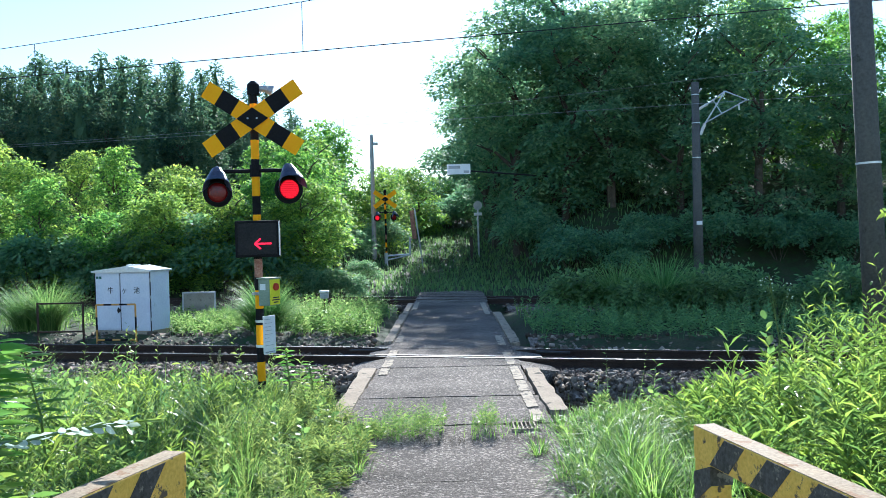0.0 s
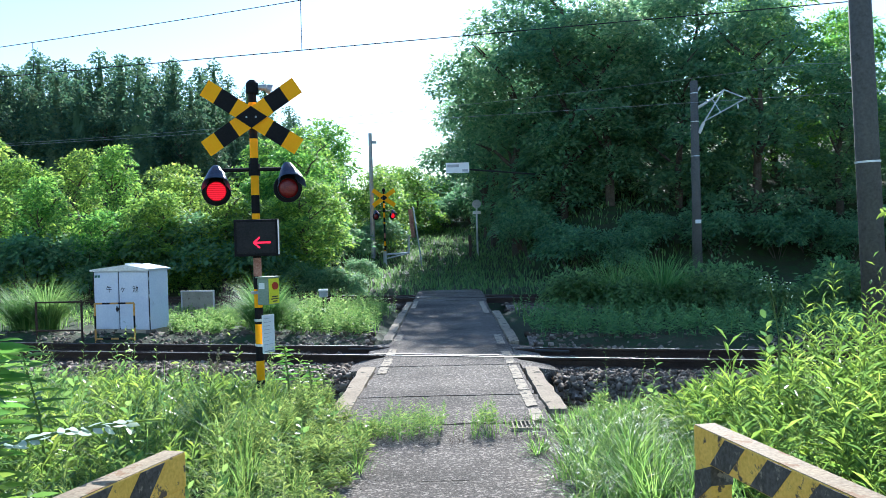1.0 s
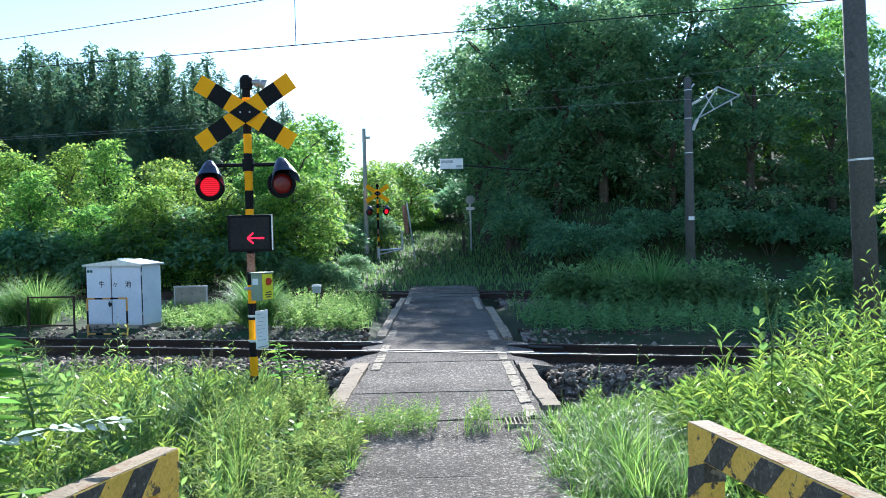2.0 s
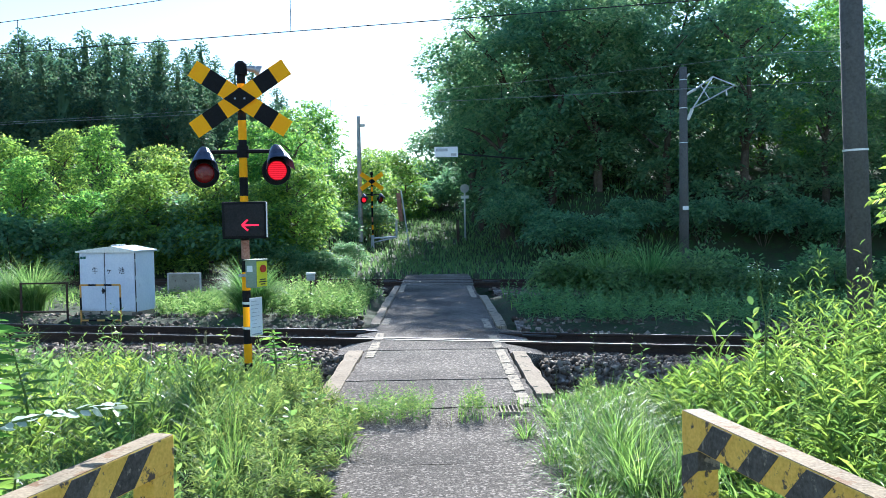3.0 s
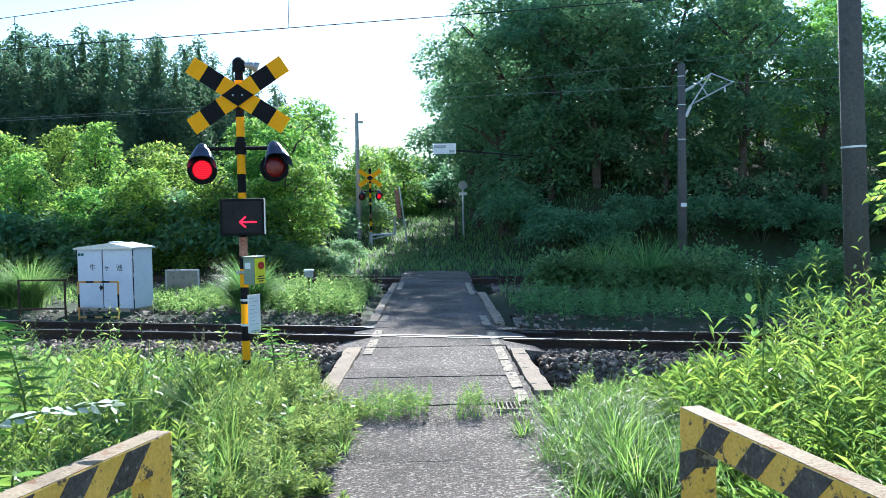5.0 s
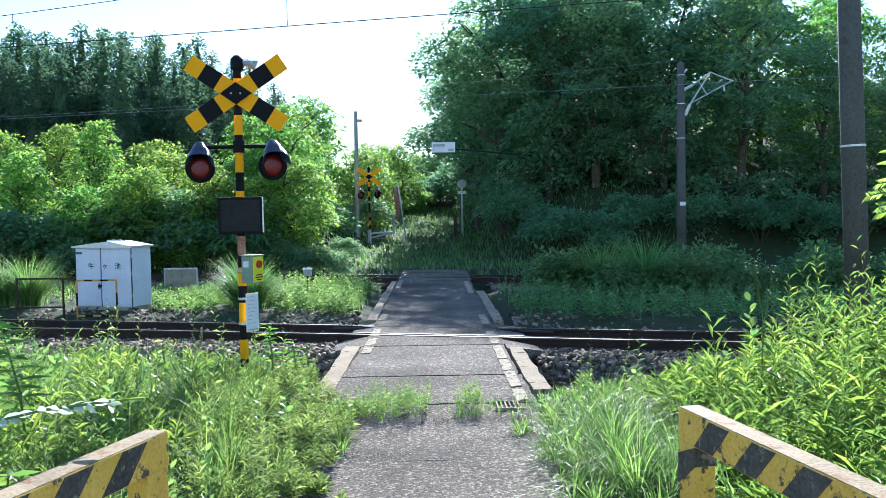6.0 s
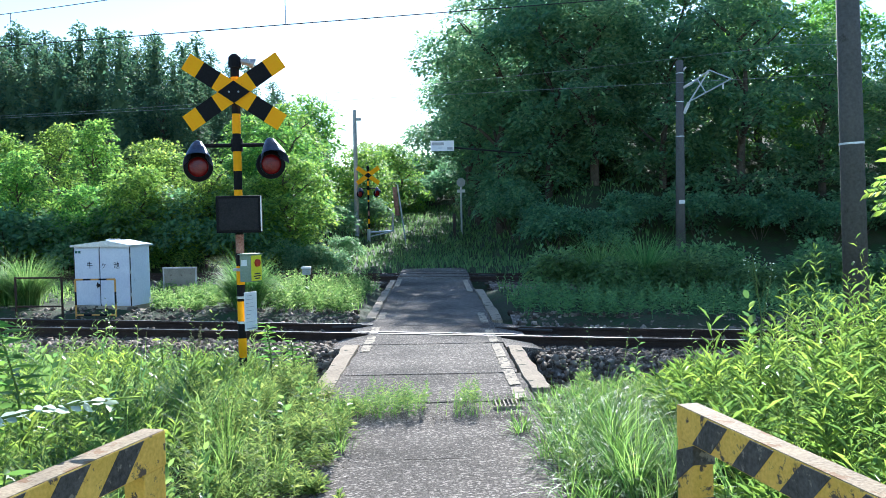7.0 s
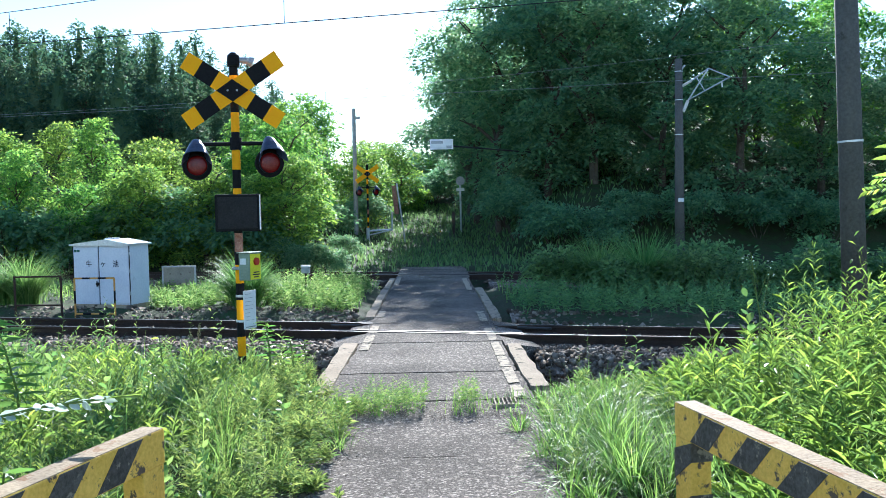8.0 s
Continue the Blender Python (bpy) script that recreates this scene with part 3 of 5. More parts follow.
def trunk_mesh(rng, height, r, limbs, reach):
    bm = bmesh.new()
    p, q = Vector((0, 0, -0.4)), None
    k = 6
    for i in range(k):
        q = Vector((rng.uniform(-0.12, 0.12) * i, rng.uniform(-0.12, 0.12) * i, height * (i + 1) / k))
        rod(bm, p, q, r * (1 - 0.13 * i), r * (1 - 0.13 * (i + 1)), 7)
        if i >= 1:
            for _ in range(limbs):
                a = rng.uniform(0, 6.28)
                mid = q + Vector((math.cos(a) * reach * 0.45, math.sin(a) * reach * 0.45, height * 0.10))
                end = mid + Vector((math.cos(a + 0.4) * reach * 0.5, math.sin(a + 0.4) * reach * 0.5, height * rng.uniform(0.02, 0.14)))
                rod(bm, q, mid, r * 0.4, r * 0.25, 5)
                rod(bm, mid, end, r * 0.25, r * 0.08, 5)
        p = q
    return bm


def make_broadleaf(seed, height, radius, n, size, mat, low=0.1, label="", name="broadleaf_tree"):
    rng = np.random.default_rng(seed)
    lobes = []
    for i in range(34):
        h = low + (1 - low) * (i + rng.uniform(0, 1)) / 34
        w = math.sin(min(0.97, 0.28 + h * 0.70) * math.pi) ** 0.55
        a = i * 2.4 + rng.uniform(-0.6, 0.6)
        q = radius * w * rng.uniform(0.30, 0.98)
        rr = radius * rng.uniform(0.16, 0.36)
        lobes.append((math.cos(a) * q, math.sin(a) * q, height * h * 0.95, rr, rr * rng.uniform(0.34, 0.66)))
    tree = empty(name, pose(0, -500, 0), label, "tree")
    part("trunk", trunk_mesh(random.Random(seed), height * 0.72, 0.03 * height ** 0.9, 2, radius * 0.5), M_bark, tree)
    c = new("crown", crown_mesh("crown", rng, lobes, n, size, mat))
    c.parent = tree
    return tree


def make_conifer(seed, height, radius, n, mat, label):
    rng = np.random.default_rng(seed)
    lobes = []
    for tier in range(12):
        h = 0.08 + 0.87 * tier / 11
        w = (1 - h) ** 0.6 * 0.9 + 0.06
        for k in range(max(3, round(7 * w))):
            a = k * 6.283 / max(3, round(7 * w)) + tier * 0.7 + rng.uniform(-0.3, 0.3)
            q = radius * w * rng.uniform(0.3, 0.82)
            rr = radius * rng.uniform(0.3, 0.46) * (0.55 + 0.45 * w)
            lobes.append((math.cos(a) * q, math.sin(a) * q, height * (h + rng.uniform(-0.03, 0.03)), rr, rr * rng.uniform(0.8, 1.3)))
    lobes.append((0, 0, height * 0.93, radius * 0.22, height * 0.05))
    tree = empty("conifer_tree", pose(0, -500, 0), label, "tree")
    bm = bmesh.new()
    rod(bm, (0, 0, -0.5), (0, 0, height * 0.97), 0.22, 0.03, 7)
    part("trunk", bm, M_bark, tree)
    bm = bmesh.new()
    prev = None
    for k in range(11):
        h = 0.06 + 0.88 * k / 10
        w = radius * ((1 - h) * 0.46 + 0.01)
        cur = [bm.verts.new((math.cos(i * 0.5236) * w * q, math.sin(i * 0.5236) * w * q, height * (h + rng.uniform(-0.025, 0.025)))) for i, q in enumerate(rng.uniform(0.72, 1.2, 12))]
        for i in range(12 if prev else 0):
            bm.faces.new((prev[i], prev[(i + 1) % 12], cur[(i + 1) % 12], cur[i]))
        prev = cur
    bm.faces.new(prev)
    part("inner_foliage", bm, L_conifer, tree)
    c = new("crown", crown_mesh("crown", rng, lobes, n, 0.44, mat, 0.34, 0.15, 0.03))
    c.parent = tree
    return tree


def make_shrub(seed, height, radius, n, size, mat, label, name="shrub"):
    rng = np.random.default_rng(seed)
    lobes = []
    for i in range(9):
        a, q = i * 2.4, radius * rng.uniform(0.15, 0.7)
        rr = radius * rng.uniform(0.32, 0.5)
        lobes.append((math.cos(a) * q, math.sin(a) * q, height * rng.uniform(0.25, 0.8), rr, height * rng.uniform(0.18, 0.3)))
    sh = empty(name, pose(0, -500, 0), label, "shrub")
    for i in range(6):
        bm = bmesh.new()
        a = i * 2.4
        rod(bm, (0.1 * math.cos(a), 0.1 * math.sin(a), -0.2), (math.cos(a) * radius * 0.6, math.sin(a) * radius * 0.6, height * 0.75), 0.025, 0.008, 5)
        part("stem", bm, M_bark, sh)
    c = new("foliage", crown_mesh("foliage", rng, lobes, n, size, mat, 0.26))
    c.parent = sh
    return sh


used = set()


def plant(kinds, k, x, y, s, rz, sz=1.0, z=None, tilt=0.0):
    """Stands a plant at x, y on the ground; each pattern plant itself is used once, then copied."""
    p = kinds[k % len(kinds)]
    m = pose(x, y, (gz(x, y) if z is None else z) - 0.05, tilt, 0, rz) @ Matrix.Diagonal((s, s, s * sz, 1))
    if p.name not in used:
        used.add(p.name)
        p.matrix_basis = m
        return p
    made = copy_thing(p, Matrix())
    made.matrix_basis = m
    return made


def plant_woods():
    rng = random.Random(21)
    right = [make_broadleaf(31, 8.5, 3.1, 15000, 0.21, L_right, 0.02, "dense dark green broadleaf tree on the shaded hillside"),
             make_broadleaf(32, 9.0, 2.8, 14500, 0.20, L_right, 0.04, "tall dark broadleaf tree with drooping leafy sprays"),
             make_broadleaf(33, 7.0, 2.7, 14500, 0.21, L_right, 0.0, "leafy hillside tree with foliage down to the ground")]
    over = [make_broadleaf(34, 10.5, 3.7, 17000, 0.21, L_right, 0.36, "tall broadleaf tree leaning its crown over the path")]
    for i, (x, y, s) in enumerate(((3.0, 37.2, 1.0), (2.4, 44.0, 0.98), (2.3, 50.5, 0.95), (2.6, 57.0, 0.9))):
        tagged(plant(over, i, x, y, s, 70 * i), group="trees on the shaded hillside")
    spots = [(4.9, 35.5, 1.05), (6.6, 34.5, 0.95), (9.2, 33.8, 1.0), (12.0, 33.0, 0.95), (15.2, 33.0, 0.74), (18.6, 33.5, 0.72), (22.3, 33, 0.74),
             (5.0, 39.5, 1.2), (8.0, 39, 1.2), (11.4, 38.5, 1.08), (14.8, 38.5, 1.0), (18.4, 38.5, 0.9), (22.5, 39, 0.78), (26.5, 38, 0.8),
             (6.6, 45, 1.1), (11, 45.5, 1.1), (16.5, 46, 1.0), (21, 46, 0.86)]
    # brighter leaf colour on these hillside trees stands in for sun on them
    sunny = [make_broadleaf(35, 8.5, 3.0, 14000, 0.21, L_left, 0.03, "hillside tree with sunlight put into its yellow-green leaf colour")]
    for i, (x, y, s) in enumerate(spots):
        tagged(plant(sunny if x > 14 and y > 36 else right, i, x, y, s * rng.uniform(0.95, 1.05), rng.uniform(0, 360)), group="trees on the shaded hillside")
    low = [make_shrub(41, 2.6, 1.9, 4600, 0.2, L_right, "dark shaded shrub at the foot of the hillside"), make_shrub(42, 2.2, 1.7, 4400, 0.2, L_right, "spreading dark green shrub under the trees")]
    # left row enlarged: its darker leaves stand in for shade on the lower bank
    for i, x in enumerate((-4.9, -6.4, -8.2, -10, -12, -14, -16, 4.4, 6.0, 7.4, 9.6, 11.8, 14.2, 16.8, 19.5, 13.0, 15.6, 18.2)):
        tagged(plant(low, i, x, (30.4 if x > 0 else 28.4) + rng.uniform(-0.5, 0.6), rng.uniform(0.9, 1.15) * (0.66 if x > 0 else 0.55 if x > -5.5 else 0.85), rng.uniform(0, 360)), group="shrubs below the hillside")
    for i, (x, y, s) in enumerate(((3.3, 33.0, 0.8), (3.2, 36.2, 0.9), (3.5, 40.0, 0.9), (2.7, 45, 0.8), (-3.4, 41.5, 0.7), (-4.4, 35.5, 0.8), (-3.3, 27.6, 0.34), (-4.1, 27.5, 0.5), (-3.2, 31.0, 0.34), (0.2, 62, 1.1), (1.9, 60, 1.2), (-1.4, 58, 1.0), (3.0, 54, 1.1), (0.9, 68, 1.5), (-2.2, 64, 1.3))):
        tagged(plant(low, i, x, y, s, 50 * i), group="shrubs below the hillside")
    left = [make_broadleaf(51, 5.4, 2.2, 10800, 0.2, L_left, 0.02, "bright sunlit young broadleaf tree on the bank", "bank_tree"),
            make_broadleaf(52, 4.8, 2.4, 10800, 0.2, L_left, 0.0, "yellow-green leafy tree on the sunny bank", "bank_tree"),
            make_broadleaf(53, 6.2, 2.0, 10000, 0.19, L_left, 0.05, "slender bright green tree with feathery leaves", "bank_tree")]
    spots = [(-4.9, 29.3, 0.62), (-6.2, 28.8, 0.60), (-7.6, 28.6, 0.62), (-9.6, 28.4, 0.60), (-11.7, 28.5, 0.64), (-13.8, 28.6, 0.62), (-16.0, 28.8, 0.66), (-18.4, 29, 0.66),
             (-5.6, 32.8, 0.78), (-7.2, 33, 0.62), (-10.0, 32.5, 0.60), (-13.0, 33, 0.66), (-16.5, 33, 0.72), (-20, 33, 0.75),
             (-6.3, 38.0, 0.95), (-8.0, 38, 0.8), (-12.4, 38.5, 0.72), (-17.0, 39, 0.72), (-21.5, 39, 0.9), (-3.6, 45, 0.85), (-6.3, 46, 0.98), (-2.2, 55, 0.8), (-0.8, 66, 0.85), (3.2, 60, 0.75), (1.6, 72, 0.8), (-4.5, 62, 0.9)]
    for i, (x, y, s) in enumerate(spots):
        tagged(plant(left, i, x, y, s * rng.uniform(0.94, 1.08), rng.uniform(0, 360)), group="trees on the sunny bank")
    con = [make_conifer(61, 12.5, 3.5, 3300, L_conifer, "dark green conifer in the far wood"), make_conifer(62, 11.5, 3.9, 3400, L_conifer, "broad dark conifer on the far hill"), make_conifer(63, 13.2, 3.2, 3200, L_conifer, "slender pointed conifer in the far wood"), make_broadleaf(64, 9.5, 2.6, 3200, 0.36, L_conifer, 0.1, "rounded dark tree in the far wood", "far_tree")]
    for i in range(92):
        row = i % 4
        x = -46 + (i // 4) * 1.62 + rng.uniform(-0.6, 0.6) + (row % 2) * 0.8
        y = (58, 64, 70, 77)[row] + rng.uniform(-2, 2)
        s = 0.46 + 0.15 * smooth01(-10, -26, x)
        tagged(plant(con, 3 if row == 0 and rng.random() < 0.5 else rng.randrange(3), x, y, rng.uniform(0.86, 1.12) * s, rng.uniform(0, 360), 1.0), group="trees on the far hill")


plant_woods()


# ---------------------------------------------------------------- grasses and weeds
def scatter(rng, n, x0, x1, y0, y1, ok=None):
    P = np.stack([rng.uniform(x0, x1, n), rng.uniform(y0, y1, n)], 1)
    if ok is not None:
        P = P[[ok(x, y) for x, y in P]]
    return np.array([(x, y, gz(x, y)) for x, y in P])


def near_height(x, y):
    """How tall the verge grows: low at the path, higher towards the sides."""
    if x < 0:
        return 0.2 + 0.22 * smooth01(-0.8, -1.6, x) + 0.08 * smooth01(-1.9, -3.0, x) + 0.35 * smooth01(-3.4, -4.2, x) * smooth01(9, 6.5, y)
    return 0.22 + 0.16 * smooth01(0.7, 1.4, x) + 0.43 * smooth01(1.8, 2.9, x) + 0.28 * smooth01(2.7, 3.8, x)


def verge_ok(x, y):
    edge = (0.80 if y > 7.3 else 0.66 if x > 0 else 0.74) + 0.12 * noise.noise(Vector((x * 0 + (3 if x > 0 else 9), y * 1.1, 0))) + (0.36 if y > 8.3 else 0) + (0.16 if y > 8.6 else 0) + max(0.0, 6.2 - y) * 0.10
    v = (y - track_y(x)) * COSA
    return abs(x) > edge and v < -3.15 - 0.5 * noise.noise(Vector((x * 1.3, 5, 0))) and y > (3.0 if abs(x) > 1.7 else 4.6)


def stalk_plants(rng, P, H, leaf, width, per, shape=leaves):
    """Upright stems with leaves in whorls all the way up."""
    chunks = []
    n = len(P)
    tip = P + np.stack([rng.normal(0, 0.13, n) * H, rng.normal(0, 0.13, n) * H, H * 0.98], 1)
    V = np.stack([P - [0.002, 0, 0], P + [0.002, 0, 0], tip], 1).reshape(-1, 3)
    chunks.append((V, np.arange(3 * n).reshape(n, 3)))
    f = np.tile(np.linspace(0.2, 1.0, per), n)
    base = np.repeat(P, per, 0) * (1 - f[:, None]) + np.repeat(tip, per, 0) * f[:, None]
    a = np.tile(np.arange(per) * 2.4, n) + np.repeat(rng.uniform(0, 6.28, n), per)
    up = np.repeat(rng.uniform(0.1, 0.9, n), per) + 0.9 * f ** 3 + rng.normal(0, 0.25, n * per)
    D = np.stack([np.cos(a), np.sin(a), up], 1)
    s = np.repeat(leaf * rng.uniform(0.55, 1.45, n), per) * (1.15 - 0.55 * f) * rng.uniform(0.7, 1.25, n * per)
    w = s * width * np.repeat(rng.uniform(0.6, 1.3, n), per)
    chunks.append(shape(base, D, s, w, rng, 0.6, 0.22))
    return joined(chunks)


def thing_stuff(name, VF, mat, label, category):
    return tagged(new(name, fast_mesh(name, VF[0], VF[1], mat)), label, category, kind="stuff")


def clump(x, y, f=1.0, seed=0.0):
    return 1.0 + 0.75 * noise.noise(Vector((x * 1.5 * f, y * 1.5 * f, seed))) + 0.4 * noise.noise(Vector((x * 5.3 * f, y * 5.3 * f, seed + 4)))


def heights(P, rng, lo, hi, seed=0.0):
    low = lambda x, y: 1 - 0.5 * smooth01(6.9, 8.4, y) * (smooth01(3.6, 2.6, x) if x > 0 else 0.55)
    return np.array([near_height(x, y) * clump(x, y, 1.0, seed) * low(x, y) for x, y, _ in P]) * rng.uniform(lo, hi, len(P))


def build_verges():
    rng = np.random.default_rng(77)
    for side, n in ((-1, 260), (1, 760)):
        x0, x1 = (-6.0, -0.5) if side < 0 else (0.5, 6.0)
        C = scatter(rng, n, x0, x1, 4.2, 10.9, lambda x, y: verge_ok(x, y) and rng.random() < clump(x, y, 0.8, 3.0) * (0.3 if x > 2.2 else 0.55 if x < -1.7 else 1.0 if x > 0 else 0.7))
        thing_stuff("verge_grass", tufts(rng, C, 44, np.minimum(heights(C, rng, 1.0, 1.7), 0.6), 0.0074, 0.75, 2.1), L_grass, "bright sunlit grass arching in tufts beside the path", "grass")
        # fine-leaved weeds in rounded clusters, then broader ones in drifts
        C = scatter(rng, 760 if side < 0 else 330, x0, x1, 3.6, 10.7, lambda x, y: verge_ok(x, y) and abs(x) > (0.82 if x < 0 else 0.9) and rng.random() < (0.25 if 0 < x < 1.9 else 0.55 if x < -2.5 else 1.0) and rng.random() < 0.9 * clump(x, y, 0.7, 8.0))
        k = 8
        off = rng.normal(0, 0.075, (len(C) * k, 2))
        P = np.repeat(C, k, 0) + np.concatenate([off, np.zeros((len(off), 1))], 1)
        H = np.repeat(heights(C, rng, 0.7, 1.5, 1.0), k) * rng.uniform(0.7, 1.1, len(P)) * (1 - 2.2 * np.minimum(0.2, np.hypot(off[:, 0], off[:, 1])))
        thing_stuff("verge_weeds", stalk_plants(rng, P, np.minimum(H, 1.2), 0.082, 0.19, 24), L_weed, "fine-leaved green weeds in rounded clusters", "weeds")
        P = scatter(rng, 420, x0, x1, 3.4, 10.6, lambda x, y: verge_ok(x, y) and (x > 2.0 or x < -1.05) and rng.random() < clump(x, y, 0.6, 15.0) - 0.35)
        thing_stuff("broad_weeds", stalk_plants(rng, P, heights(P, rng, 0.5, 1.35, 2.0), 0.12, 0.45, 13, round_leaves), L_weed, "broad-leaved green weeds in the verge", "weeds")
        # tall thin stalks standing above the rest at the ballast's edge
        P = scatter(rng, 260 if side < 0 else 170, x0, x1, 7.6, 11.4, lambda x, y: abs(x) > 1.6 and -3.6 < (y - track_y(x)) * COSA < -2.3)
        thing_stuff("edge_stalks", stalk_plants(rng, P, rng.uniform(0.35, 0.95, len(P)), 0.11, 0.2, 17), L_weed, "thin leafy stalks at the edge of the ballast", "weeds")
    # long pointed bamboo grass
    P = scatter(rng, 1900, 1.5, 5.4, 3.4, 9.8, lambda x, y: verge_ok(x, y) and x > 1.75 + 0.1 * (y - 5) and rng.random() < clump(x, y, 0.7, 21.0))
    thing_stuff("bamboo_grass", stalk_plants(rng, P, heights(P, rng, 0.5, 1.2, 3.0), 0.21, 0.10, 18), L_bamboo, "dense bright bamboo grass with long pointed leaves", "grass")
    P = scatter(rng, 1100, -5.6, -1.9, 4.2, 9.8, lambda x, y: verge_ok(x, y) and rng.random() < clump(x, y, 0.7, 27.0) * (0.6 if x > -2.6 else 1.0))
    thing_stuff("bamboo_grass", stalk_plants(rng, P, heights(P, rng, 0.6, 1.1, 3.0), 0.19, 0.14, 13), L_bamboo, "bright pointed bamboo grass behind the guard barrier", "grass")
    # coarse broad-bladed grass in drifts
    for x0, x1, n in ((-5.6, -1.9, 4200), (2.0, 5.2, 500)):
        C = scatter(rng, n // 10, x0, x1, 3.8, 9.6, lambda x, y: verge_ok(x, y) and rng.random() < clump(x, y, 0.5, 52.0) - 0.1)
        thing_stuff("coarse_grass", tufts(rng, C, 30, np.minimum(heights(C, rng, 1.0, 1.7, 5.0), 0.66), 0.013, 0.7, 1.9, 0.06), L_reed, "coarse broad-bladed grass arching over the verge", "grass")
    # sparse grass behind the standing place
    P = scatter(rng, 5000, -5, 5, -6, 4.0, lambda x, y: abs(x) > 1.3)
    thing_stuff("near_grass", blades(P, rng.uniform(0.2, 0.9, len(P)), rng.uniform(0.15, 0.4, len(P)), 0.012, rng), L_grass, "grass along both sides of the path", "grass")
    # growth in the joint across the path
    P = scatter(rng, 800, -1.0, 1.0, 7.45, 8.25, lambda x, y: (x < -0.12 - 0.5 * (8.1 - y) or 0.15 < x) and rng.random() < (0.35 if x > 0.36 else 1))
    P[:, 2] = 0.0
    thing_stuff("joint_grass", blades(P, rng.uniform(0.2, 0.8, len(P)), rng.uniform(0.04, 0.13, len(P)), 0.006, rng), L_grass, "short grass tufts in the joint across the path", "grass")
    P = np.array([(x, y, 0.0) for x, y in zip(rng.normal(-0.42, 0.2, 90), rng.uniform(7.5, 8.15, 90))] + [(x, y, 0.0) for x, y in zip(rng.normal(0.26, 0.07, 22), rng.uniform(7.75, 8.1, 22))])
    thing_stuff("joint_weeds", stalk_plants(rng, P, rng.uniform(0.12, 0.3, len(P)), 0.06, 0.22, 16), L_weed, "small weeds rooted in the path joint", "weeds")
    # strips between and beyond the tracks
    def mid_ok(x, y):
        v = (y - track_y(x)) * COSA
        return 2.6 < v < 9.0 and (x < -1.4 or x > 1.45) and not (-8.6 < x < -5.7 and y < 18.6) and not (-4.5 < x < -3.1 and 15.4 < y < 17.5) and rng.random() < clump(x, y, 0.5, 40.0) * (0.35 if x > 0 else 1.0)
    def shade_ok(x, y):
        return 2.3 < (y - track_y(x)) * COSA < 5.0 and rng.random() < clump(x, y, 0.6, 33.0)

    P = scatter(rng, 11000, -13, 12, 12.5, 26, mid_ok)
    thing_stuff("middle_grass", blades(P, rng.uniform(0.2, 0.7, len(P)), rng.uniform(0.1, 0.34, len(P)), 0.014, rng), L_grass, "low grass between the two tracks", "grass")
    P = np.concatenate([scatter(rng, 800, -12, -1.4, 12.5, 23, mid_ok), scatter(rng, 1500, -6.2, -1.5, 15.6, 20.5, mid_ok)])
    low = np.array([0.5 if x < -4.2 else 1.0 for x, _, _ in P])
    thing_stuff("middle_weeds", stalk_plants(rng, P, rng.uniform(0.2, 0.55, len(P)) * low, 0.11, 0.3, 16), L_pampas, "bright leafy weeds between the two tracks", "weeds")
    # right-hand weeds take the shade-toned leaf, the left ones a sunlit green
    P = np.concatenate([scatter(rng, 700, 1.4, 12, 12.5, 23, mid_ok), scatter(rng, 1500, 1.5, 9, 12.2, 17.5, shade_ok)])
    thing_stuff("middle_weeds", stalk_plants(rng, P, rng.uniform(0.2, 0.55, len(P)), 0.11, 0.3, 16), L_shade, "leafy weeds in a shade-toned green between the two tracks", "weeds")
    # tree shade on the path is put into this grass by its duller colour
    P = scatter(rng, 17000, -9, 9, 25.5, 60, lambda x, y: y > track_y(x, False) + 1.9 and (abs(x) > 1.05 or y > 27.35 - 0.9 * abs(x) * rng.random()))
    thing_stuff("path_grass", blades(P, rng.uniform(0.2, 0.7, len(P)), rng.uniform(0.1, 0.3, len(P)), 0.045, rng), L_shade, "grass covering the rising path and banks", "grass")


build_verges()


def pampas(x, y, h, n, label):
    rng = np.random.default_rng(int(abs(x) * 100))
    n = n * 5 // 4
    az = rng.uniform(0, 2 * np.pi, n)
    r = np.abs(rng.normal(0, 0.13, n))
    P = np.stack([np.cos(az) * r, np.sin(az) * r, np.full(n, -0.05)], 1)
    V, F = arched(P, rng.uniform(0.5, 1.1, n) * h * 1.02, rng.uniform(0.009, 0.02, n), rng.uniform(0.0, 0.28, n), rng.uniform(0.7, 2.4, n), rng, az)
    ob = tagged(new("pampas_clump", fast_mesh("pampas_clump", V, F, L_pampas)), label, "grass clump")
    ob.matrix_basis = pose(x, y, gz(x, y))


pampas(-3.72, 16.9, 1.3, 1000, "arching pampas grass clump beside the crossing signal")
pampas(-3.9, 17.5, 1.0, 500, "arching pampas grass clump with pale blades")
pampas(-8.7, 18.2, 1.35, 900, "pampas grass clump behind the metal frame")
pampas(-9.4, 18.6, 1.3, 700, "pampas grass clump at the trackside")
pampas(3.6, 18.3, 1.6, 900, "shaded pampas grass clump between the tracks")
pampas(4.5, 18.0, 1.7, 900, "tall shaded pampas clump between the tracks")


